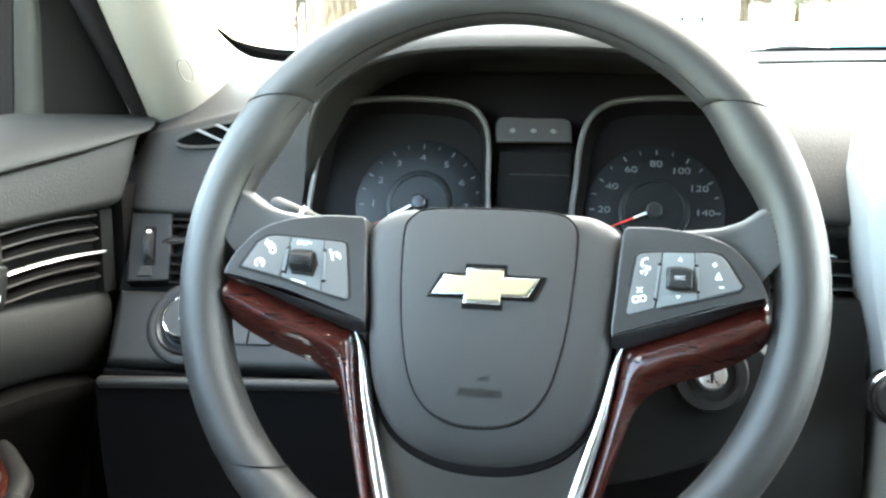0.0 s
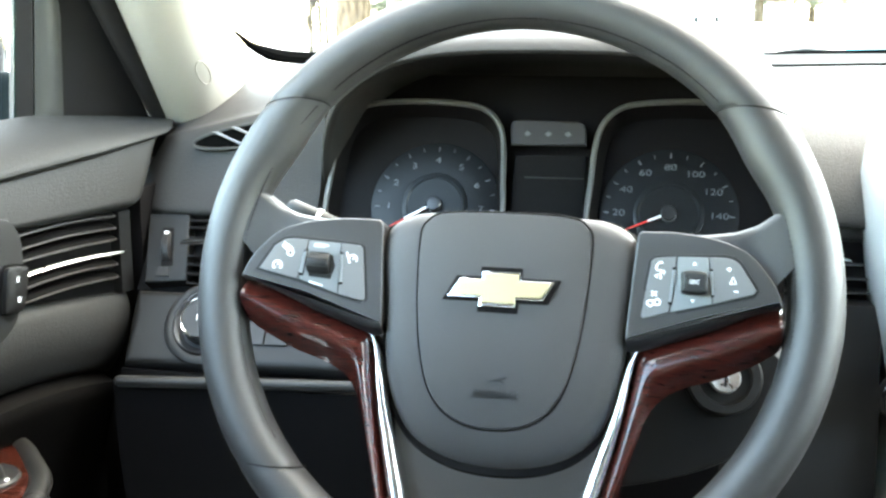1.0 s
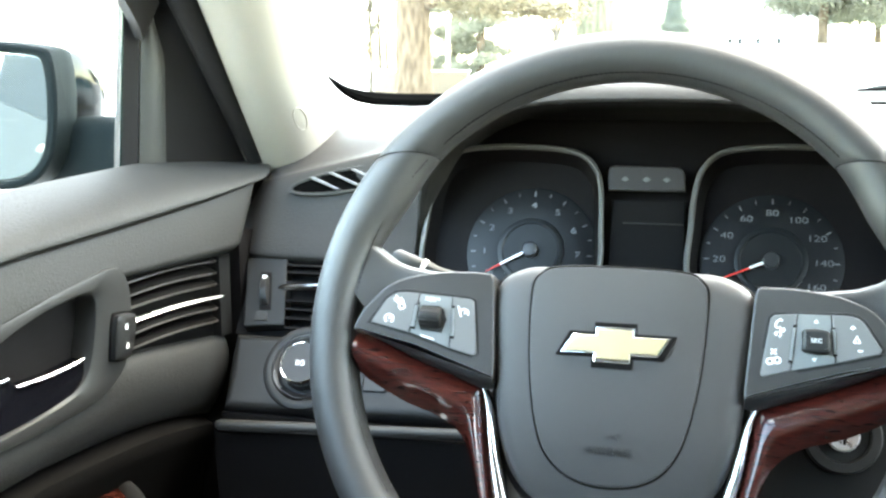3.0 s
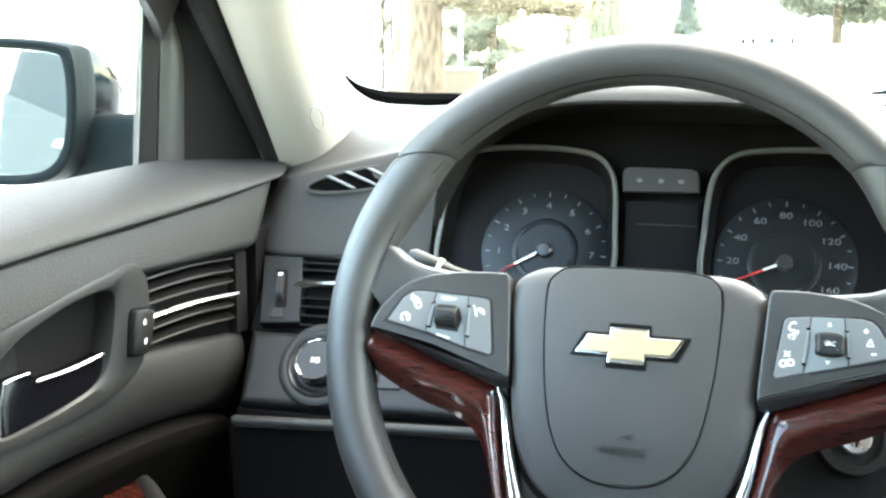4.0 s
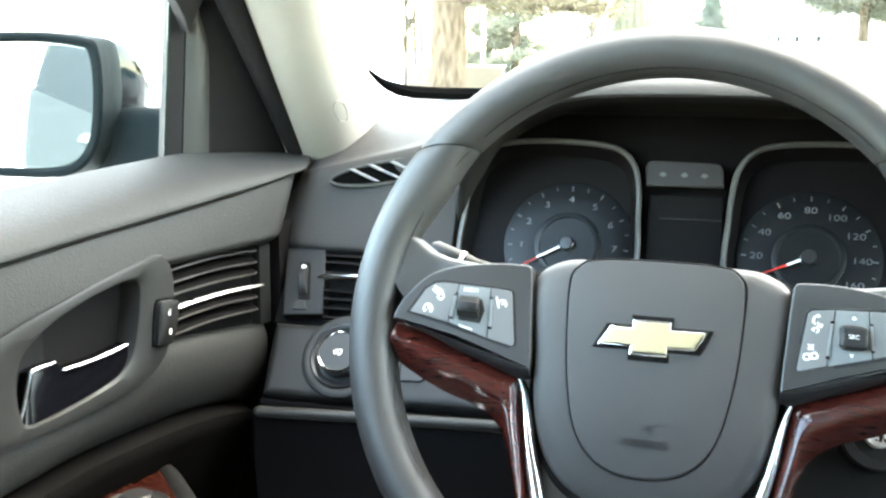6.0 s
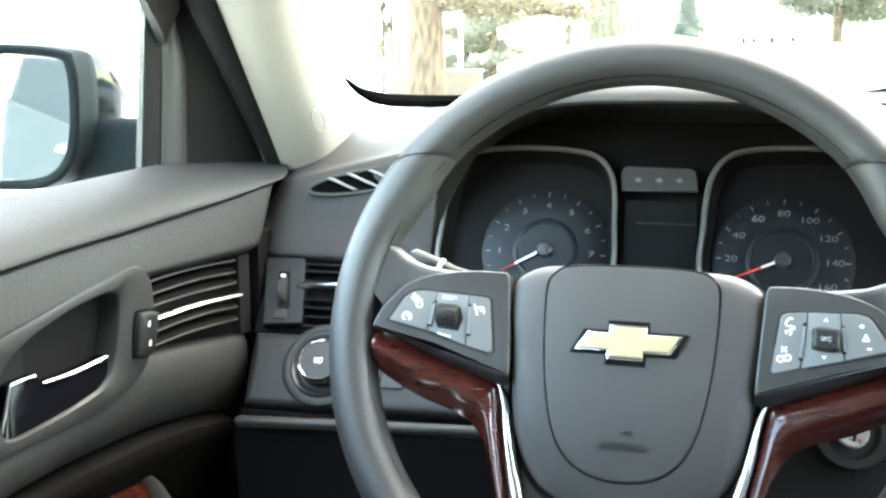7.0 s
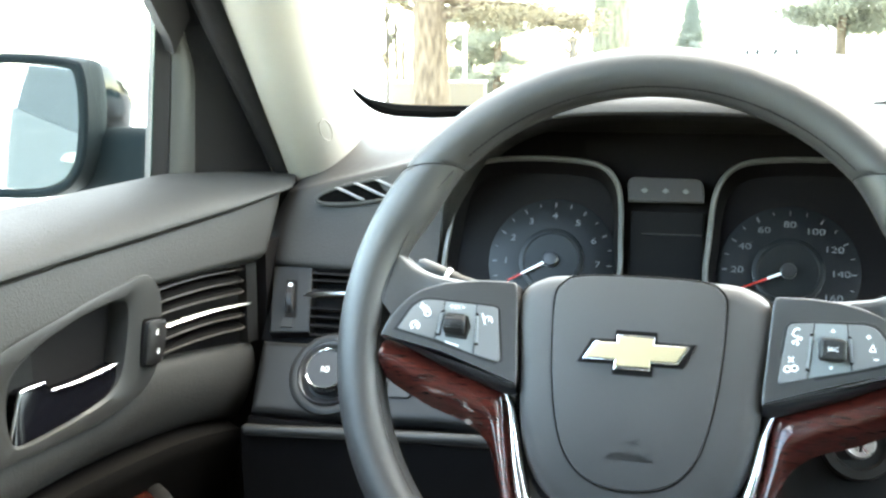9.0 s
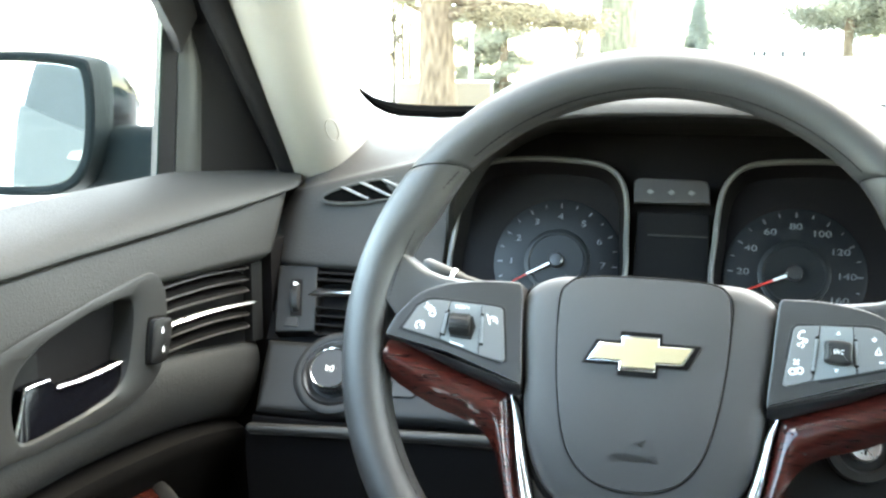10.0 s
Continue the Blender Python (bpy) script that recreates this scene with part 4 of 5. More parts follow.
def upper_face(u, v):
    end = 0.242 + 0.072 * v
    y = end - (end + 0.75) * (1 - u) ** 1.6
    c, b = crease(y) + 0.001, belt(y)
    d = min(1.0, (end - y) / 0.012)
    roll = min(1.0, v / 0.12)
    x = door_x(y) - 0.010 + 0.014 * max(0.0, 1 - (1 - roll) ** 2) ** 0.5 * max(0.0, 1 - (1 - d) ** 2) ** 0.5 - 0.054 * v ** 1.7
    return x, y, c + (b - c) * v ** 0.8


def pad_low(y):
    d = max(y, -0.12) - 0.075
    return 0.793 - (1.3 if d > 0 else 0.35) * d * d


def pad_high(y):
    return float(np.interp(y, [-0.12, -0.064, -0.026, 0.011, 0.047, 0.069, 0.085, 0.20], [0.838, 0.8355, 0.8355, 0.8375, 0.846, 0.858, 0.8570, 0.8445]))


def middle_low(y):
    return float(np.interp(y, [-0.75, -0.14, -0.115, -0.063, -0.015, 0.035], [0.80, 0.860, 0.876, 0.893, 0.903, 0.913]))


def middle_shape(v):
    """Rolled under below, then leaning back up to the crease."""
    low = math.sqrt(max(0.0, 1 - max(0.0, 1 - v / 0.22) ** 2))
    return low * (1 - 0.50 * max(0.0, (v - 0.12) / 0.88) ** 1.2) * math.sqrt(max(0.0, 1 - max(0.0, 1 - (1 - v) / 0.05) ** 2))


def bottom_shape(v):
    """Rolled over at the top, then falling back under the pad."""
    return math.sqrt(max(0.0, 1 - max(0.0, 1 - (1 - v) / 0.03) ** 2)) - 6.0 * max(0.0, 1 - v - 0.04)


part("upper_pad", sheet(upper_face, 60, 24, (-0.02, 0, -0.03)), DOOR, door, place=True)
part("middle_pad", band(middle_low, lambda y: crease(y) + 0.0035, 0.202, 0.242, 0.008, nv=40, front=0.016, shape=middle_shape), DOOR, door, place=True)
part("lower_pad", band(pad_low, pad_high, 0.176, 0.197, 0.004, nv=30, crown=1.30, roll=0.45), DOOR, door, place=True)
part("door_bottom", band(lambda y: 0.42, lambda y: pad_low(y) - 0.001, 0.165, 0.170, 0.007, lift=-0.002, nv=60, shape=bottom_shape), DOOR_SHADED, door, place=True)
def trim_end_face(u, v):
    y = 0.1840 + 0.0175 * u
    return door_x(y) - 0.002 - 0.006 * max(0.0, (u - 0.7) / 0.3) ** 2, y, 0.8455 + 0.068 * v


part("trim_end", sheet(trim_end_face, 8, 4, (-0.012, 0, 0)), DASH_LOW, door, "plain grey end of the ribbed trim", place=True)
part("trim_backing", sheet(lambda u, v: (door_x(-0.13 + 0.325 * u) - 0.010, -0.13 + 0.325 * u, 0.84 + 0.085 * v), 20, 2, (-0.02, 0, 0)), BLACK, door, place=True)
for z, rise in ((0.9095, 0.003), (0.8995, 0.003), (0.8905, 0.002), (0.8695, 0.0035), (0.8590, 0.003)):
    def rib(u, v, z=z, rise=rise):
        y = 0.072 + 0.117 * u
        taper = 1 - max(0.0, (u - 0.85) / 0.15) ** 2
        return door_x(y) - 0.009 + 0.0085 * (1 - (1 - v) ** 2) * taper, y, z + rise * math.sin(math.pi * u) + 0.0065 * (1 - v) * taper
    fin = part("trim_rib", sheet(rib, 16, 5, (-0.004, 0, -0.0006)), DOOR_SHADED, door, place=True)
    # Lighter metal bead stands in for the window's glint along the rib.
    part("rib_edge", tube([rib(k / 16, 1.0) for k in range(17)], [0.0009] * 15 + [0.0007, 0.0003], 8), SPOKE_METAL, fin, place=True)
def bright_strip(u, v):
    y = 0.074 + 0.116 * u
    taper = 1 - max(0.0, (u - 0.90) / 0.10) ** 2
    return door_x(y) - 0.0022 + 0.0024 * v * taper, y, 0.8798 + 0.0030 * math.sin(math.pi * u) + (0.0006 - 0.0017 * v ** 1.4) * taper


part("chrome_strip", sheet(bright_strip, 20, 6, (-0.004, 0, -0.001)), CHROME_SATIN, door, "bright chrome trim strip", place=True)

# pull handle set in its surround: outlines in (y, z)
SURROUND = curve([(0.0780, 0.9060), (0.0770, 0.8790), (0.0690, 0.8510), (0.0470, 0.8350), (0.0110, 0.8265), (-0.0260, 0.8245), (-0.0690, 0.8245), (-0.1150, 0.8270), (-0.1400, 0.8400), (-0.1400, 0.8640), (-0.1150, 0.8840), (-0.0630, 0.9010), (-0.0150, 0.9110), (0.0360, 0.9225), (0.0620, 0.9270), (0.0735, 0.9195)], 8, True)
HOLE = curve([(0.0450, 0.8980), (0.0410, 0.8750), (0.0350, 0.8560), (0.0240, 0.8460), (0.0060, 0.8400), (-0.0170, 0.8365), (-0.0550, 0.8340), (-0.0630, 0.8420), (-0.0635, 0.8620), (-0.0590, 0.8790), (-0.0450, 0.8905), (-0.0270, 0.8980), (0.0060, 0.9070), (0.0310, 0.9110), (0.0430, 0.9090)], 8, True)


def flat3(pts):
    return [Vector((p[0], p[1], 0)) for p in pts]


SURROUND, HOLE = flat3(SURROUND), flat3(HOLE)


def on_door(pts, lift):
    return [Vector((door_x(p.x) + lift, p.x, p.y)) for p in pts]


def ring_between(outer, inner, rows):
    """A frame: rows of (share of the way from outer to inner outline, lift off the door)."""
    o = outer
    mid = Vector((-0.008, 0.872, 0))
    turn = lambda q: math.atan2((q.y - mid.y) * 2.2, q.x - mid.x)  # noqa: E731
    ordered = sorted(inner, key=turn)
    angles = [turn(q) for q in ordered]
    at = lambda a, k: float(np.interp(a, angles, [q[k] for q in ordered], period=2 * math.pi))  # noqa: E731
    i = [Vector((at(turn(p), 0), at(turn(p), 1), 0)) for p in o]
    return loft([on_door([a.lerp(b, s) for a, b in zip(o, i)], h) for s, h in rows], caps=False)


surround = part("handle_surround", ring_between(SURROUND, HOLE, [(0.0, -0.010), (0.0, 0.004), (0.06, 0.0075), (0.3, 0.0085), (0.85, 0.0080), (0.97, 0.006), (1.0, 0.0), (1.0, -0.045)]), DOOR_HARD, door, "grey handle surround", place=True)
part("handle_cup", loft([on_door([p.lerp(Vector((-0.008, 0.872, 0)), s) for p in HOLE], h) for s, h in ((-0.02, -0.030), (0.05, -0.036), (0.5, -0.040), (0.98, -0.040))], caps=True), CUP_SHADED, surround, place=True)
PANEL = flat3([(-0.0645, 0.8330), (-0.0640, 0.8620), (-0.0600, 0.8785), (-0.0440, 0.8910), (-0.0275, 0.8970), (-0.0262, 0.8560), (-0.0440, 0.8560), (-0.0520, 0.8345)])
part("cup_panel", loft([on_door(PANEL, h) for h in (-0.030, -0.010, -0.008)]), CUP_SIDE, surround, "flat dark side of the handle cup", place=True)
LEVER = flat3([(-0.0600, 0.8330), (-0.0535, 0.8500), (-0.0480, 0.8655), (-0.0440, 0.8672), (-0.0255, 0.8676), (-0.0205, 0.8605), (-0.0040, 0.8597), (0.0104, 0.8604), (0.0260, 0.8622), (0.0415, 0.8650), (0.0400, 0.8560), (0.0321, 0.8462), (0.0060, 0.8390), (-0.0173, 0.8360), (-0.0478, 0.8335)])


def lever_face(h, shrink=0.0):
    """The lever's face leans out towards its lower edge, up to the surround."""
    out = []
    for k, p in enumerate(LEVER):
        lean = (0.006, 0.003, 0, 0, 0, 0, 0, 0, 0, 0, 0.003, 0.006, 0.006, 0.006, 0.006)[k]
        out += on_door([p.lerp(Vector((-0.01, 0.852, 0)), shrink)], h + lean)
    return out


lever = part("pull_lever", loft([lever_face(h) for h in (-0.012, -0.002, -0.001)] + [lever_face(-0.0003, 0.05)]), GLOSS_BLACK, surround, "glossy black pull lever", place=True)


def lever_line(pts, r):
    line = curve([(door_x(y) + 0.0005, y, z) for y, z in pts], 4)
    return tube(line, [r * min(1.0, 0.5 + 0.25 * min(k, len(line) - 1 - k)) for k in range(len(line))], 12, 0.8)


part("lever_edge", lever_line([(-0.0204, 0.8605), (-0.0040, 0.8597), (0.0104, 0.8604), (0.0260, 0.8622), (0.0405, 0.8648)], 0.0023), CHROME, lever, "chrome lever edge", place=True)
part("lever_edge", lever_line([(-0.0600, 0.8330), (-0.0535, 0.8500), (-0.0482, 0.8650), (-0.0455, 0.8672), (-0.0260, 0.8676)], 0.0018), CHROME, lever, "chrome lever edge", place=True)
for y in (0.012, 0.032):
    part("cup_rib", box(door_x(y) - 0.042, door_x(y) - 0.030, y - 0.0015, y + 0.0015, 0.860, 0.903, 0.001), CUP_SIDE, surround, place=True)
LOCK = curve([(0.0745, 0.8860), (0.0690, 0.8625), (0.0640, 0.8590), (0.0545, 0.8600), (0.0530, 0.8640), (0.0565, 0.8890), (0.0620, 0.8920), (0.0720, 0.8905)], 4, True)
part("lock_gap", loft([on_door([p.lerp(Vector((0.0637, 0.8755)), -0.10) for p in LOCK], h) for h in (0.004, 0.0098)]), BLACK, door, place=True)
lock_switch = part("lock_switch", loft([on_door(LOCK, h) for h in (0.004, 0.0115, 0.0130)] + [on_door([p.lerp(Vector((0.0637, 0.8755)), 0.12) for p in LOCK], 0.0140)]), DASH_LOW, door, "dark grey rocker door lock switch", place=True)
for z in (0.8680, 0.8825):
    xx = door_x(0.064) + 0.0142
    part("lock_symbol", box(xx - 0.0008, xx, 0.0625, 0.0655, z - 0.0014, z + 0.001), INK, lock_switch, place=True)
    part("lock_symbol", tube([(xx, 0.0628, z + 0.001), (xx, 0.0632, z + 0.0026), (xx, 0.0648, z + 0.0026), (xx, 0.0652, z + 0.001)], 0.0003, 5), INK, lock_switch, place=True)

# armrest with window switches
OVAL = curve([(-0.406, -0.30), (-0.406, 0.02), (-0.404, 0.070), (-0.392, 0.083), (-0.366, 0.067), (-0.343, 0.045), (-0.321, 0.021), (-0.307, -0.006), (-0.300, -0.045), (-0.300, -0.30)], 6, True)
part("armrest", loft([[(p.x + (-0.36 - p.x) * k, p.y + (-0.12 - p.y) * k, z) for p in OVAL] for k, z in ((0.10, 0.56), (0.03, 0.70), (-0.02, 0.742), (-0.01, 0.752), (0.03, 0.755))]), DOOR_SHADED, door, "armrest below the door handle, coloured near-black for shade", place=True)
switches = part("switch_panel_rim", tube([(p.x, p.y, 0.754) for p in OVAL], 0.0075, 14, 0.8, closed=True), ARM_RIM, door, "dark stitched rim of the window switch panel", place=True)
part("rim_seam", tube([(p.x + (-0.36 - p.x) * -0.14, p.y + (-0.12 - p.y) * -0.035, 0.7555) for p in OVAL], 0.0007, 6, closed=True), BLACK, switches, place=True)
part("switch_panel_wood", plate([(p.x + (-0.36 - p.x) * 0.10, p.y + (-0.12 - p.y) * 0.03) for p in OVAL], 0.745, 0.7575, 0.003), WOOD_DOOR, switches, "orange-brown lacquered wood panel", place=True)
bm = lathe([(0.0230, -0.004), (0.0230, 0.002), (0.0215, 0.0035), (0.0190, 0.0020), (0.0125, 0.0020), (0.0115, 0.0080), (0.0095, 0.0100), (0.001, 0.0102)], 36)
bm.transform(pose(-0.351, 0.004, 0.757))
adjuster = part("mirror_adjuster", bm, KEY_DARK, switches, "round black mirror adjuster", place=True)
part("adjuster_mark", plate([(-0.3355, 0.0030), (-0.3330, 0.0030), (-0.3330, 0.0060), (-0.3355, 0.0060)], 0.757, 0.7595, 0.0002), INK, adjuster, place=True)
for y in (-0.06, -0.11):
    part("window_switch", plate(curve([(-0.372, y - 0.018), (-0.346, y - 0.018), (-0.342, y), (-0.346, y + 0.018), (-0.372, y + 0.018), (-0.376, y)], 4, True), 0.755, 0.7640, 0.002), KEY_DARK, switches, "black window switch", place=True)

# ---- window corner, pillar trim, glass ----
sail = thing("window_corner_trim", pose(-0.40, 0.25, 0.985), "black triangular trim at the front of the side window", "trim", "structure")


def strip_between(a0, a1, b0, b1, depth, bow=0.0, n=10, m=6):
    """A panel between two edges, each from a low to a high point."""
    a0, a1, b0, b1 = (Vector(p) for p in (a0, a1, b0, b1))
    return sheet(lambda u, v: a0.lerp(a1, v).lerp(b0.lerp(b1, v), u) + Vector((bow * math.sin(math.pi * u), -bow * 0.5 * math.sin(math.pi * u), 0)), m, n, depth)


part("glass_channel", strip_between((-0.4205, 0.166, 0.975), (-0.3920, 0.158, 1.25), (-0.4115, 0.176, 0.975), (-0.3865, 0.168, 1.25), (-0.02, 0.02, 0)), RUBBER, sail, place=True)


def corner_frame(u, v):
    """The frame upright narrows in a bend towards its top."""
    z = 0.975 + 0.275 * v
    k = min(1.0, max(0.0, (z - 1.068) / 0.055))
    a = Vector((-0.4110, 0.177, z)).lerp(Vector((-0.3860, 0.170, z)), v)
    b = Vector((-0.4010, 0.203, z)).lerp(Vector((-0.3735, 0.176, z)), v)
    p = a.lerp(b, u * (1 - 0.6 * k * k * (3 - 2 * k)))
    return p + Vector((0.004, -0.002, 0)) * math.sin(math.pi * u)


part("corner_frame", sheet(corner_frame, 6, 24, (-0.02, 0.02, 0)), TRIM_GREY, sail, "grey window frame upright", place=True)
part("corner_panel", strip_between((-0.4120, 0.194, 0.975), (-0.3850, 0.174, 1.25), (-0.366, 0.290, 0.975), (-0.384, 0.088, 1.25), (-0.02, 0.02, 0)), TRIM_BLACK, sail, place=True)
part("door_seal", tube([(-0.356, 0.302, 0.965), (-0.3560, 0.288, 0.986), (-0.3675, 0.188, 1.117), (-0.378, 0.087, 1.25)], [0.010, 0.011, 0.012, 0.012], 12), RUBBER, sail, "black rubber door seal", place=True)
head = curve([(-0.3935, 0.166, 1.088), (-0.3920, 0.157, 1.101), (-0.3900, 0.128, 1.129), (-0.3750, 0.045, 1.200), (-0.3330, -0.12, 1.300), (-0.2900, -0.35, 1.350)], 6)
part("window_head", sheet(lambda u, v: head[round(u * (len(head) - 1))] + Vector((0.010, 0.010, 0.030)) * v, len(head) - 1, 4, (-0.012, 0.004, 0.004)), RUBBER, sail, "black frame along the top of the side window", place=True)

pillar = thing("windscreen_pillar_trim", pose(-0.33, 0.33, 0.97), "cream cloth-covered windscreen pillar trim", "pillar trim", "structure")
low = curve([(-0.372, 0.315, 0.965), (-0.352, 0.296, 0.965), (-0.328, 0.288, 0.965), (-0.308, 0.302, 0.965), (-0.302, 0.348, 0.965), (-0.314, 0.41, 0.965), (-0.330, 0.45, 0.965)], 5)
high = curve([(-0.375, 0.205, 1.125), (-0.352, 0.180, 1.125), (-0.325, 0.167, 1.125), (-0.298, 0.182, 1.125), (-0.287, 0.222, 1.125), (-0.293, 0.265, 1.125), (-0.310, 0.31, 1.125)], 5)


def pillar_face(u, v):
    i = u * (len(low) - 1)
    return low[round(i)].lerp(high[round(i)], v * 2.2)


part("pillar_cover", sheet(pillar_face, len(low) - 1, 30, (-0.02, 0.02, 0)), CREAM, pillar, place=True)


def on_pillar(u, v):
    i = u * (len(low) - 1)
    k = int(i)
    return low[k].lerp(low[k + 1], i - k).lerp(high[k].lerp(high[k + 1], i - k), v * 2.2)


ring = [on_pillar(0.522 + 0.034 * math.cos(2 * math.pi * k / 32), 0.166 + 0.028 * math.sin(2 * math.pi * k / 32)) for k in range(32)]
part("airbag_badge", tube(ring, 0.0007, 6, closed=True), material("badge_cream", (0.205, 0.182, 0.148), 0.8), pillar, "oval moulded badge outline", place=True)

screen = thing("windscreen", pose(0.36, 0.7, 1.02), "clear raked windscreen with black lower border", "windscreen", "structure")


def screen_point(u, v):
    x = -0.352 + 1.424 * u
    xt = -0.20 + 1.12 * u
    b = base_y(x) - (0.03 if u in (0, 1) else 0)
    return Vector((x, b, 1.024)).lerp(Vector((xt, -0.02 + 0.10 * math.sin(math.pi * u), 1.375)), v)


part("glass", sheet(screen_point, 40, 8, (0, 0.004, 0.004)), GLASS, screen, place=True).visible_shadow = False
frit = curve([(-0.3262, 0.380, 1.0625), (-0.3220, 0.415, 1.0470), (-0.3120, 0.450, 1.0375), (-0.292, 0.50, 1.0335), (-0.262, 0.555, 1.0320), (-0.15, 0.62, 1.0310), (0.0, 0.66, 1.0320), (0.17, 0.69, 1.0395), (0.36, 0.70, 1.0452), (0.8, 0.66, 1.047), (1.0, 0.5, 1.04)], 5)
part("lower_border", tube(frit, [min(0.0068, 0.0007 + 0.0007 * k) - 0.0046 * min(1.0, max(0.0, (k - 24) / 8)) for k in range(len(frit))], 8), VOID, screen, "black lower border of the windscreen", place=True)

wiper = thing("windscreen_wiper", pose(0.25, 0.765, 1.03), "dark grey wiper resting below the windscreen", "wiper")
part("wiper_arm", tube(curve([(0.185, 0.765, 1.036), (0.225, 0.765, 1.0425), (0.250, 0.765, 1.0455), (0.272, 0.765, 1.0440), (0.30, 0.765, 1.0430), (0.40, 0.765, 1.0440), (0.62, 0.75, 1.044)], 4), [0.002] * 4 + [0.0032] * 12 + [0.0028] * 9, 8), TRIM_GREY, wiper, place=True)
part("wiper_blade", tube([(0.20, 0.775, 1.0385), (0.45, 0.785, 1.0435), (0.75, 0.77, 1.044)], 0.003, 8), RUBBER, wiper, "black rubber wiper blade", place=True)

side_glass = thing("side_window", pose(-0.43, -0.15, 1.0), "clear driver's side window glass", "window", "structure")
part("pane", sheet(lambda u, v: (-0.428 + 0.028 * v + 0.10 * v * v, -0.74 + 0.906 * u, 0.96 + 0.40 * v), 8, 8, (-0.004, 0, 0)), GLASS, side_glass, place=True).visible_shadow = False

part("glass_edge", tube([(-0.4225, 0.1655, 0.960), (-0.4215, 0.1655, 0.975), (-0.3930, 0.1575, 1.25)], 0.0010, 6), material("green_glass_edge", (0.0010, 0.0085, 0.0078), 0.3, spec=0.1), side_glass, "green edge of the glass", place=True)

# ---- door mirror ----
mirror = thing("door_mirror", pose(-0.47, 0.26, 0.97), "dark grey door mirror with chrome signal lens", "wing mirror")
face_pose = pose(-0.654, 0.262, 1.022, 91, 0, 19)
M_OUT = curve([(0.088, 0.050), (0.072, 0.064), (0.0, 0.068), (-0.09, 0.058), (-0.112, 0.03), (-0.112, -0.03), (-0.09, -0.060), (0.0, -0.068), (0.052, -0.066), (0.078, -0.045), (0.088, -0.005)], 5, True)
bm = loft([[(p.x * s + dx, p.y * s, z) for p in M_OUT] for s, z, dx in ((0.915, -0.001, 0), (0.925, 0.0035, 0), (0.96, 0.0055, 0), (1.0, 0.0055, 0), (1.035, 0.003, 0), (1.05, -0.006, 0.0), (1.06, -0.020, 0.003), (1.055, -0.032, 0.006), (1.03, -0.038, 0.007))], caps=False)
bm.transform(face_pose)
house = part("mirror_housing", bm, material("mirror_plastic", (0.0042, 0.0066, 0.0073), 0.65, grain=0.1, spec=0.02), mirror, place=True)
bm = plate([(p.x * 0.985, p.y * 0.985) for p in M_OUT], -0.030, -0.014, 0.001)
bm.transform(face_pose)
part("mirror_back", bm, house.data.materials[0], mirror, place=True)
bm = plate([(p.x * 0.93 - 0.001, p.y * 0.91) for p in M_OUT], -0.004, 0.0, 0.001)
bm.transform(pose(-0.654, 0.264, 1.022, 90.2, 0, 21.4))
part("mirror_glass", bm, MIRROR, mirror, "silvered mirror glass", place=True)
part("mirror_arm", loft([[(x, 0.345 + 0.03 * math.copysign(abs(math.cos(a)) ** 0.6, math.cos(a)), 0.983 + 0.037 * k * math.copysign(abs(math.sin(a)) ** 0.6, math.sin(a))) for a in [2 * math.pi * i / 24 for i in range(24)]] for x, k in ((-0.635, 0.95), (-0.55, 1.0), (-0.50, 1.0), (-0.46, 1.05), (-0.424, 1.1))]), house.data.materials[0], mirror, place=True)
bm = loft([[(p.x * s + dx, p.y * s * (0.98 if p.y < 0 else f), z) for p in M_OUT] for s, z, dx, f in ((1.04, -0.036, 0.006, 0.99), (1.035, -0.050, 0.009, 0.98), (1.0, -0.070, 0.016, 0.94), (0.94, -0.090, 0.024, 0.82), (0.88, -0.108, 0.030, 0.62), (0.74, -0.126, 0.034, 0.36), (0.45, -0.136, 0.030, 0.14), (0.05, -0.139, 0.02, 0.1))], caps=False)
bm.transform(face_pose)
part("mirror_cap", bm, CAP, mirror, "glossy painted mirror cap", place=True)

# ---- the rest of the car's shell ----
shell = thing("car_body", pose(0.36, -0.6, 0.3), "car body closing the cabin around and behind", "car body", "structure")
part("outer_door_skin", sheet(lambda u, v: (-0.475 - 0.06 * max(0.0, math.cos(1.57 * v)) ** 0.8, -2.3 + 2.75 * u, 0.30 + 0.664 * v), 24, 12, (0.03, 0, 0)), PAINT, shell, "blue-grey painted door skin", place=True)
part("outer_door_skin", sheet(lambda u, v: (1.195 + 0.055 * math.sin(math.pi * v) ** 0.7, -2.3 + 2.75 * u, 0.30 + 0.66 * v), 24, 12, (-0.03, 0, 0)), PAINT, shell, "blue-grey painted door skin", place=True)
# Opaque matt sheet: the glass's grey sky reflection is put into its colour.
part("rear_side_glass", sheet(lambda u, v: (-0.470 + 0.11 * v + 0.06 * v * v, -2.2 + 1.54 * u, 0.962 + 0.41 * v), 8, 8, (0.01, 0, 0)), material("glass_sheen_grey", (0.030, 0.035, 0.037), 0.8, spec=0.0), shell, "dark tinted rear side glass", place=True)
part("inner_door_right", sheet(lambda u, v: (1.08, -1.9 + 2.3 * u, 0.32 + 0.68 * v), 4, 4, (0.03, 0, 0)), DOOR, shell, place=True)
part("roof_lining", sheet(lambda u, v: (-0.235 + 1.19 * u, -1.75 + 1.75 * v, 1.355 + 0.03 * math.sin(math.pi * u)), 12, 12, (0, 0, 0.03)), HEADLINER, shell, "cream roof lining", place=True)
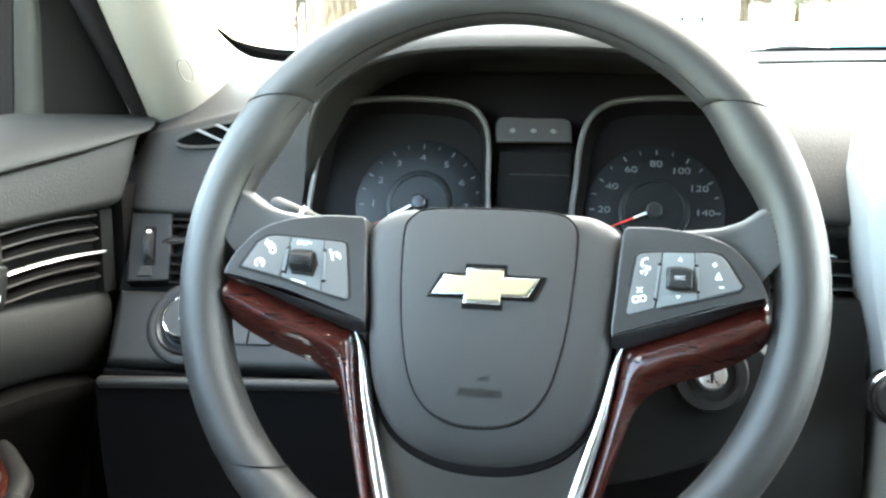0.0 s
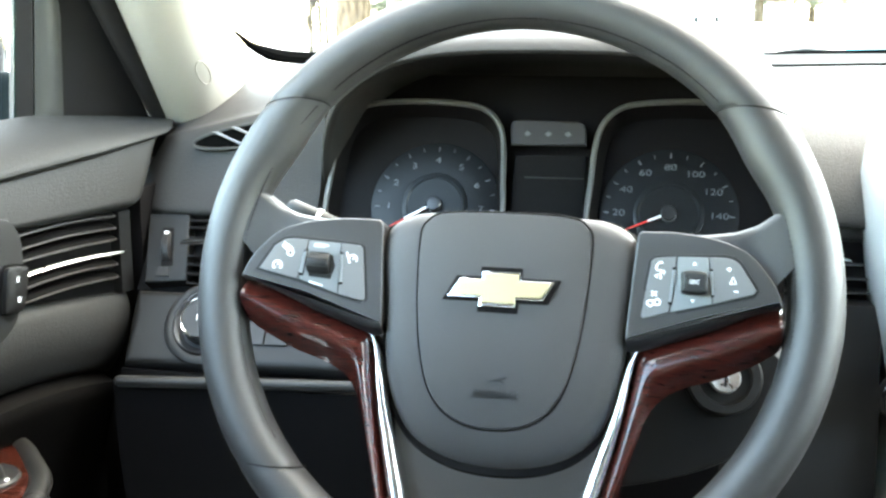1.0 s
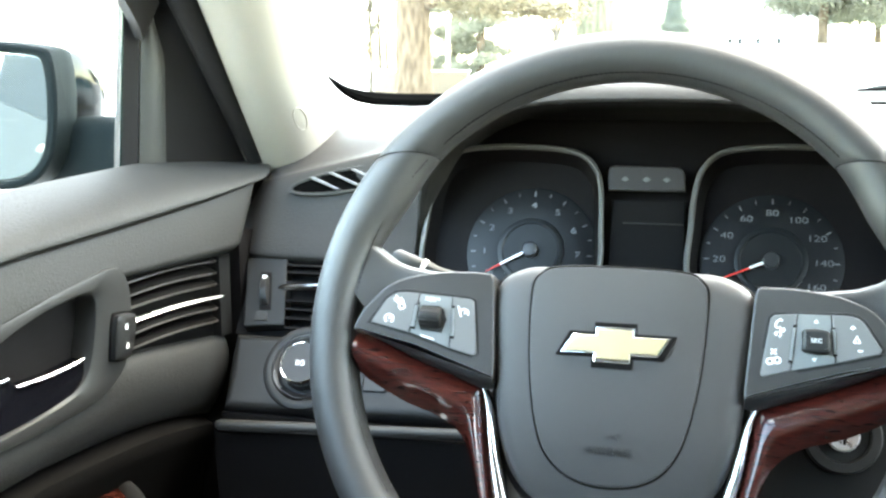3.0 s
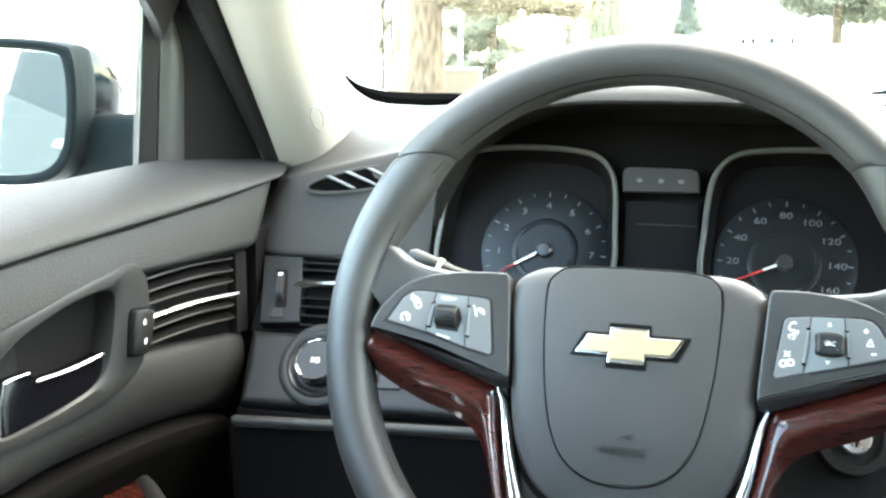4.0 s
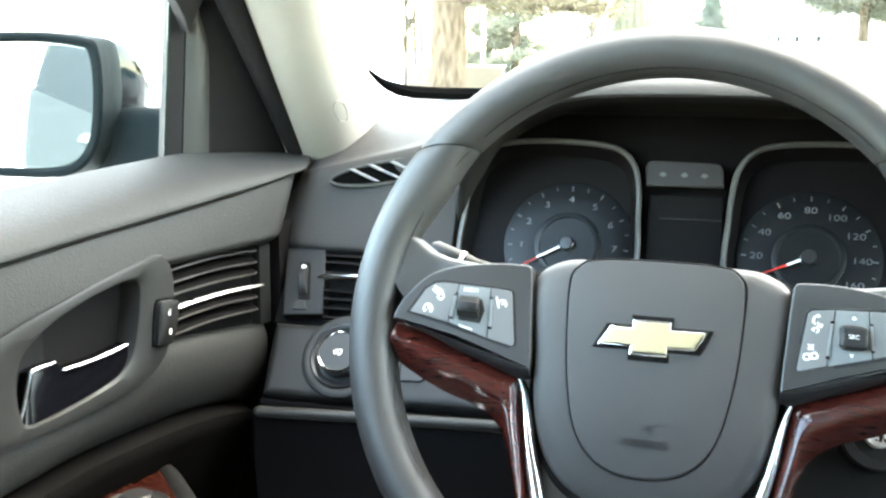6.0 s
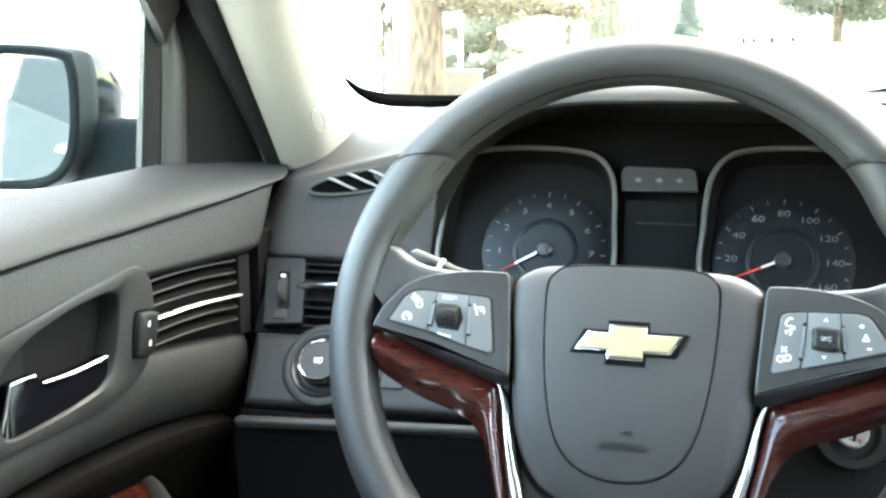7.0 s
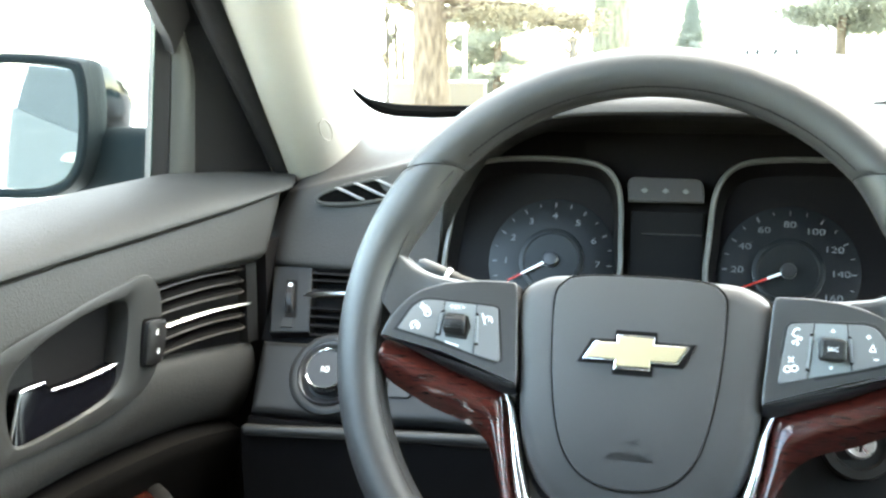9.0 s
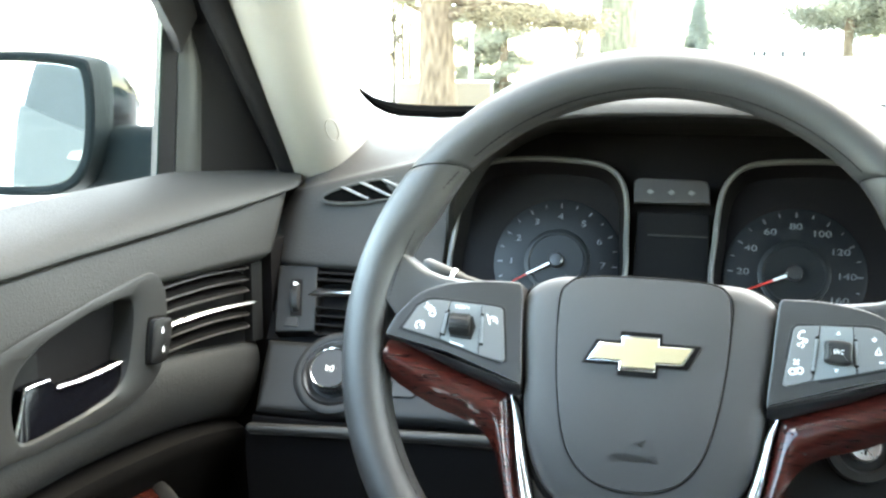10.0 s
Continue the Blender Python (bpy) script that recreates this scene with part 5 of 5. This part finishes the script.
for x0, x1 in ((-0.42, -0.31), (1.14, 1.03)):
    part("middle_pillar", strip_between((x0, -0.78, 0.95), (x1 + 0.09 * (1 if x0 < 0 else -1), -0.82, 1.37), (x0, -0.66, 0.95), (x1 + 0.09 * (1 if x0 < 0 else -1), -0.72, 1.37), (0.03 if x0 < 0 else -0.03, 0, 0)), CREAM, shell, place=True)
part("right_pillar", strip_between((1.07, 0.34, 0.97), (0.93, 0.02, 1.37), (1.10, 0.28, 0.97), (0.95, -0.06, 1.37), (0.03, 0, 0)), CREAM, shell, place=True)
part("cabin_floor", box(-0.46, 1.18, -1.9, 0.5, 0.27, 0.30), CARPET, shell, place=True)
part("bulkhead", box(-0.46, 1.18, 0.46, 0.50, 0.30, 1.0), BLACK, shell, place=True)
part("rear_wall", box(-0.43, 1.15, -1.55, -1.50, 0.30, 1.02), CARPET, shell, place=True)
# Unseen seats, added to block and bounce light inside the cabin.
SEAT = material("seat_cloth", (0.12, 0.115, 0.105), 0.9, grain=0.5, grain_size=600, spec=0.2)
for x in (0.0, 0.72):
    part("seat_back", box(x - 0.26, x + 0.26, -0.98, -0.82, 0.45, 1.08, 0.06), SEAT, shell, "unseen cloth seat back blocking light from behind", place=True)
    part("head_rest", box(x - 0.13, x + 0.13, -1.00, -0.90, 1.11, 1.27, 0.04), SEAT, shell, "unseen cloth head rest blocking light from behind", place=True)
    part("seat_cushion", box(x - 0.26, x + 0.26, -0.82, -0.24, 0.40, 0.60, 0.05), CARPET, shell, "unseen dark seat cushion blocking low light", place=True)
part("rear_pillar", strip_between((-0.43, -1.75, 0.95), (-0.25, -1.75, 1.36), (-0.43, -1.35, 0.95), (-0.25, -1.5, 1.36), (0.03, 0, 0)), CREAM, shell, place=True)
part("rear_pillar", strip_between((1.18, -1.75, 0.95), (0.97, -1.75, 1.38), (1.18, -1.35, 0.95), (0.97, -1.5, 1.38), (0.03, 0, 0)), CREAM, shell, place=True)

# Unseen panes, added with a dark tint to cut light from behind.
part("rear_window", sheet(lambda u, v: (-0.40 + 1.52 * u, -1.54 - 0.20 * v, 1.018 + 0.345 * v), 6, 4, (0, -0.005, 0)), TINTED, shell, "unseen rear window, tinted dark to dim the cabin", place=True)
part("right_rear_glass", sheet(lambda u, v: (1.185 - 0.11 * v - 0.06 * v * v, -1.72 + 1.06 * u, 0.962 + 0.41 * v), 6, 6, (0.005, 0, 0)), TINTED, shell, "dark tinted rear side glass", place=True)

# ---- outside ----
ground_mat = material("pale_paving", (0.62, 0.62, 0.61), 0.9, grain=0.5, grain_size=3, vary=0.15, spec=0.2)


def ground_z(x, y):
    """Level round the car, rising to a lawn ahead on the far side."""
    ease = lambda t: (lambda c: c * c * (3 - 2 * c))(min(1.0, max(0.0, t)))  # noqa: E731
    return 2.0 * ease((y - 20) / 22) * ease((x + 8) / 4.5)


def stretch(u):
    """Close steps near the car, wide ones far off."""
    t = 2 * u - 1
    return 900 * math.copysign(abs(t) ** 3.2, t)


bm = bmesh.new()
N = 72
grid = [[bm.verts.new((stretch(i / N) - 2, stretch(j / N) + 20, ground_z(stretch(i / N) - 2, stretch(j / N) + 20))) for j in range(N + 1)] for i in range(N + 1)]
for i in range(N):
    for j in range(N):
        bm.faces.new((grid[i][j], grid[i + 1][j], grid[i + 1][j + 1], grid[i][j + 1]))
tagged(part("ground", bm, ground_mat), "pale snow-dusted ground rising to a lawn", "ground", kind="structure")


def bark_material(name, dark, light):
    """Furrowed bark, its plates drawn out along the trunk."""
    m = material(name, light, 0.95, spec=0.1)
    n, l = m.node_tree.nodes, m.node_tree.links
    co, mp, tx, cr, bump = (n.new("ShaderNode" + k) for k in ("TexCoord", "Mapping", "TexNoise", "ValToRGB", "Bump"))
    mp.inputs["Scale"].default_value = (9, 9, 2.2)
    tx.inputs["Scale"].default_value, tx.inputs["Detail"].default_value = 1.0, 7.0
    l.new(co.outputs["Object"], mp.inputs["Vector"])
    l.new(mp.outputs["Vector"], tx.inputs["Vector"])
    l.new(tx.outputs["Fac"], cr.inputs["Fac"])
    cr.color_ramp.elements[0].position, cr.color_ramp.elements[0].color = 0.36, (*dark, 1)
    cr.color_ramp.elements[1].position, cr.color_ramp.elements[1].color = 0.64, (*light, 1)
    b = n["Principled BSDF"]
    l.new(cr.outputs["Color"], b.inputs["Base Color"])
    bump.inputs["Strength"].default_value, bump.inputs["Distance"].default_value = 0.8, 0.05
    l.new(tx.outputs["Fac"], bump.inputs["Height"])
    l.new(bump.outputs["Normal"], b.inputs["Normal"])
    return m


BARK = bark_material("bark", (0.048, 0.034, 0.023), (0.098, 0.072, 0.050))
BARK_PALE = bark_material("pale_bark", (0.050, 0.048, 0.032), (0.088, 0.085, 0.058))
BARK_DARK = bark_material("dark_bark", (0.042, 0.034, 0.028), (0.085, 0.071, 0.058))
NEEDLES = material("pine_needles", (0.124, 0.122, 0.086), 0.8, vary=0.4, spec=0.2)
SPRUCE = material("spruce_needles", (0.112, 0.124, 0.104), 0.8, vary=0.35, spec=0.2)
DRY = material("dry_needles", (0.115, 0.094, 0.058), 0.85, vary=0.4, spec=0.2)
rng = random.Random(4)


def clumps(bm, centre, spread, count, size, droop=0.0):
    """Many small leaf sprays about a point."""
    size *= 0.36
    for _ in range(int(count * 6)):
        p = Vector(centre) + Vector((rng.gauss(0, spread[0]), rng.gauss(0, spread[1]), rng.gauss(0, spread[2])))
        a, s = rng.uniform(0, 6.283), size * rng.uniform(0.5, 1.4)
        d = Vector((math.cos(a), math.sin(a), rng.uniform(-0.5, 0.3) - droop)).normalized()
        w = d.cross(Vector((0, 0, 1))).normalized() * s * 0.3
        k = Vector((0, 0, s * 0.22))
        v = [bm.verts.new(q) for q in (p - d * s * 0.5, p + w, p + d * s * 0.6, p - w, p + k)]
        for f in ((0, 1, 4), (1, 2, 4), (2, 3, 4), (3, 0, 4)):
            bm.faces.new([v[i] for i in f])


def tree(name, at, height, girth, bark, leaf, label, limbs, crown, seed):
    """Trunk and limbs as one mesh, the crown as another. limbs: (height, turn, length, rise); crown: sprays at each limb."""
    rng.seed(seed)
    t = thing(name, pose(at[0], at[1], ground_z(at[0], at[1]) - 0.05), label, "tree", group="trees ahead of the car")
    path = [Vector((0.10 * math.sin(k * 0.22 + seed) * k / 40, 0.1 * math.cos(k * 0.3) * k / 40, height * k / 40)) for k in range(41)]
    bm = tube(path, [girth * (1 + 0.25 * math.exp(-k * 1.2)) * (1 - 0.017 * k) * (1 + 0.03 * math.sin(k * 2.1 + seed)) for k in range(41)], 16)
    cb = bmesh.new()
    for z, turn, length, rise in limbs:
        a = radians(turn)
        pts = [Vector((math.cos(a) * length * s, math.sin(a) * length * s, z + rise * s + 0.15 * math.sin(s * 5 + turn))) for s in (0, 0.25, 0.5, 0.75, 1.0)]
        tube(pts, [girth * 0.28, girth * 0.2, girth * 0.14, girth * 0.09, girth * 0.04], 7, bm=bm)
        for s in (0.35, 0.6, 0.8, 1.0):
            q = pts[0].lerp(pts[-1], s)
            clumps(cb, q, (crown[1], crown[1], crown[1] * crown[2]), crown[0], crown[3], 0.3)
    part("trunk", bm, bark, t)
    part("crown", cb, leaf, t)
    return t


tree("pine_tree", (-7.80, 25, 0), 12, 0.52, BARK, DRY, "tall rough-barked pine with dry spreading lower branches", [(2.75, 12, 3.5, -0.1), (2.8, -20, 3.3, 0.1), (3.0, 30, 3.9, -0.2), (2.9, 160, 1.6, 0.4), (3.1, 8, 4.0, -0.55), (3.5, -50, 3.0, 0.1), (3.2, 20, 3.9, -0.7)], (58, 0.26, 0.5, 0.30), 3)
tree("evergreen_tree", (-10.8, 45, 0), 9, 0.22, BARK, NEEDLES, "green spreading evergreen tree with drooping boughs", [(0.7 + 0.28 * k, k * 75, 1.45 - 0.03 * k, -0.25) for k in range(14)], (50, 0.30, 0.4, 0.36), 5)
tree("evergreen_tree", (-12.6, 47, 0), 9, 0.20, BARK, NEEDLES, "green spreading evergreen tree with drooping boughs", [(0.9 + 0.3 * k, k * 81, 1.2, -0.25) for k in range(12)], (40, 0.30, 0.4, 0.36), 6)
tree("bare_tree", (-7.45, 45, 0), 2.9, 0.32, BARK_DARK, DRY, "small branching tree with brown foliage", [(1.9, 30, 1.3, 1.6), (2.0, 165, 1.6, 1.7), (2.2, 80, 1.0, 1.7), (2.2, -20, 0.9, 1.8), (2.4, 190, 0.8, 1.5)], (10, 0.3, 0.5, 0.26), 7)
tree("pale_tree", (-3.78, 30, 0), 11, 0.66, BARK_PALE, DRY, "stout pale mossy tree trunk", [(6.5, 60, 2.5, 1.5), (7.2, 200, 2.5, 1.5)], (40, 0.4, 0.5, 0.3), 8)
tree("spruce_tree", (-3.10, 60, 0), 3.9, 0.10, BARK, SPRUCE, "blue-green conical spruce tree", [(0.15 + 0.074 * k, k * 67, 1.45 - 0.028 * k, -0.15) for k in range(50)], (26, 0.16, 0.8, 0.26), 9)
tree("pine_tree", (3.70, 45, 0), 9, 0.22, BARK, NEEDLES, "spreading pine with a bare lower trunk", [(1.25 + 0.2 * k, k * 63, 2.3, 0.1) for k in range(14)], (110, 0.40, 0.6, 0.36), 10)
tree("pine_tree", (6.2, 48, 0), 9, 0.16, BARK, NEEDLES, "spreading pine with a bare lower trunk", [(1.25 + 0.22 * k, k * 71, 2.5, 0.1) for k in range(12)], (100, 0.40, 0.6, 0.36), 11)
for x, y, s, leaves in ((-16.05, 45, 12, 12), (-15.60, 45, 13, 2), (-15.25, 45, 14, 2)):
    tree("slim_tree", (x, y, 0), 7, 0.12, BARK_DARK, BARK_DARK, "slim dark bare young tree", [(1.6 + 0.45 * k, s * 40 + 110 * k, 0.35, 0.4) for k in range(7)], (leaves, 0.10, 1.6, 0.30), s)

WHITE = material("white_paint", (0.8, 0.8, 0.78), 0.6)
post = thing("lamp_post", pose(-10.97, 40, 0), "slim white lamp post", "lamp post", group="white posts by the lawn")
part("pole", loft([[(r * math.cos(2 * math.pi * k / 12), r * math.sin(2 * math.pi * k / 12), z) for k in range(12)] for r, z in ((0.13, 0), (0.13, 0.25), (0.075, 0.3), (0.06, 3.0))]), WHITE, post)
part("lantern", loft([[(r * math.cos(2 * math.pi * k / 12), r * math.sin(2 * math.pi * k / 12), z) for k in range(12)] for r, z in ((0.06, 3.0), (0.13, 3.05), (0.16, 3.25), (0.05, 3.4))]), WHITE, post)
copy_thing(post, pose(-8.99, 45, ground_z(-8.99, 45)))

wall = thing("low_wall", pose(-9.05, 27, 0), "cream rendered low wall beside the pine", "wall")
part("wall_body", box(-0.5, 2.2, -0.15, 0.15, 0, 1.0, 0.02), material("cream_render", (0.098, 0.076, 0.054), 0.9, grain=0.5, grain_size=30), wall)
part("coping", box(-0.53, 2.23, -0.18, 0.18, 1.0, 1.05, 0.02), WHITE, wall)

house_m = thing("house", pose(2.6, 90, ground_z(2.6, 90) - 0.9), "white clapboard house with dark windows", "house")
part("wall", box(-5.5, 5.5, 0, 7, 0, 4.0), WHITE, house_m)
part("roof", loft([[(-5.9, -0.5, 4.0), (-5.9, 3.5, 6.2), (-5.9, 7.5, 4.0)], [(5.9, -0.5, 4.0), (5.9, 3.5, 6.2), (5.9, 7.5, 4.0)]]), material("snowy_roof", (0.7, 0.7, 0.7), 0.9), house_m)
PANE = material("dark_pane", (0.024, 0.024, 0.024), 0.6, spec=0.03)
for x, w in ((-3.62, 0.10), (-2.61, 0.17), (-1.81, 0.17), (-0.36, 0.19), (1.31, 0.18)):
    win = part("window", box(x - w - 0.03, x + w + 0.03, -0.06, 0.02, 1.65, 2.52, 0.01), WHITE, house_m)
    part("pane", box(x - w, x + w, -0.09, -0.05, 1.70, 2.47), PANE, win)

# far bare woods; distance haze is put into their pale colour
rng.seed(21)
woods = bmesh.new()
for k in range(46):
    x, y = -34 + 1.25 * k + rng.uniform(-0.6, 0.6), 104 + rng.uniform(0, 14)
    z, h = ground_z(x, y), rng.uniform(6, 10)
    tube([(x, y, z - 0.1), (x + rng.uniform(-0.2, 0.2), y, z + h * 0.5), (x + rng.uniform(-0.5, 0.5), y, z + h)], [0.13, 0.09, 0.03], 5, bm=woods)
    for j in range(12):
        a, b = rng.uniform(0.25, 0.9) * h, rng.choice((-1, 1))
        r = rng.uniform(0.6, 1.8) * (1.1 - a / h)
        tube([(x, y, z + a), (x + b * r * 0.6, y, z + a + r * 0.5), (x + b * r, y, z + a + r * 1.2)], [0.05, 0.035, 0.015], 4, bm=woods)
tagged(part("far_woods", woods, material("hazed_twigs", (0.17, 0.155, 0.14), 0.95, spec=0.1)), "far bare woods in a haze-paled colour", "woods", kind="stuff")

# parked car over to the far side
car = thing("parked_car", pose(1.75, 9.5, 0, 0, 0, 8), "pale parked car with light blue windows", "car")
CARP = material("pale_car_paint", (0.72, 0.75, 0.76), 0.3, coat=0.6)
part("body", loft([[(x, y * k, z) for y, z in ((-0.85, 0.3), (-0.9, 0.6), (-0.86, 0.92), (0.86, 0.92), (0.9, 0.6), (0.85, 0.3))] for x, k in ((-0.6, 0.92), (-0.4, 1.0), (3.4, 1.0), (3.7, 0.92))]), CARP, car)
part("cabin", loft([[(x0 + dx, y * k, z) for y, k in ((-0.8, s), (0.8, s))] + [(x1 - dx, y * s, z) for y in (0.8, -0.8)] for x0, x1, dx, z, s in ((0.1, 3.0, 0, 0.92, 1.0), (0.1, 3.0, 0.15, 1.38, 0.86), (0.1, 3.0, 0.5, 1.46, 0.7))]), material("pale_blue_glass", (0.10, 0.24, 0.28), 0.5, spec=0.0), car)
for x in (0.4, 2.7):
    for y in (-0.82, 0.82):
        bm = lathe([(0.20, -0.1), (0.31, -0.1), (0.33, 0), (0.31, 0.1), (0.2, 0.1), (0.01, 0.08)], 28)
        bm.transform(pose(x, y, 0.33, 90, 0, 0))
        part("wheel", bm, RUBBER, car)
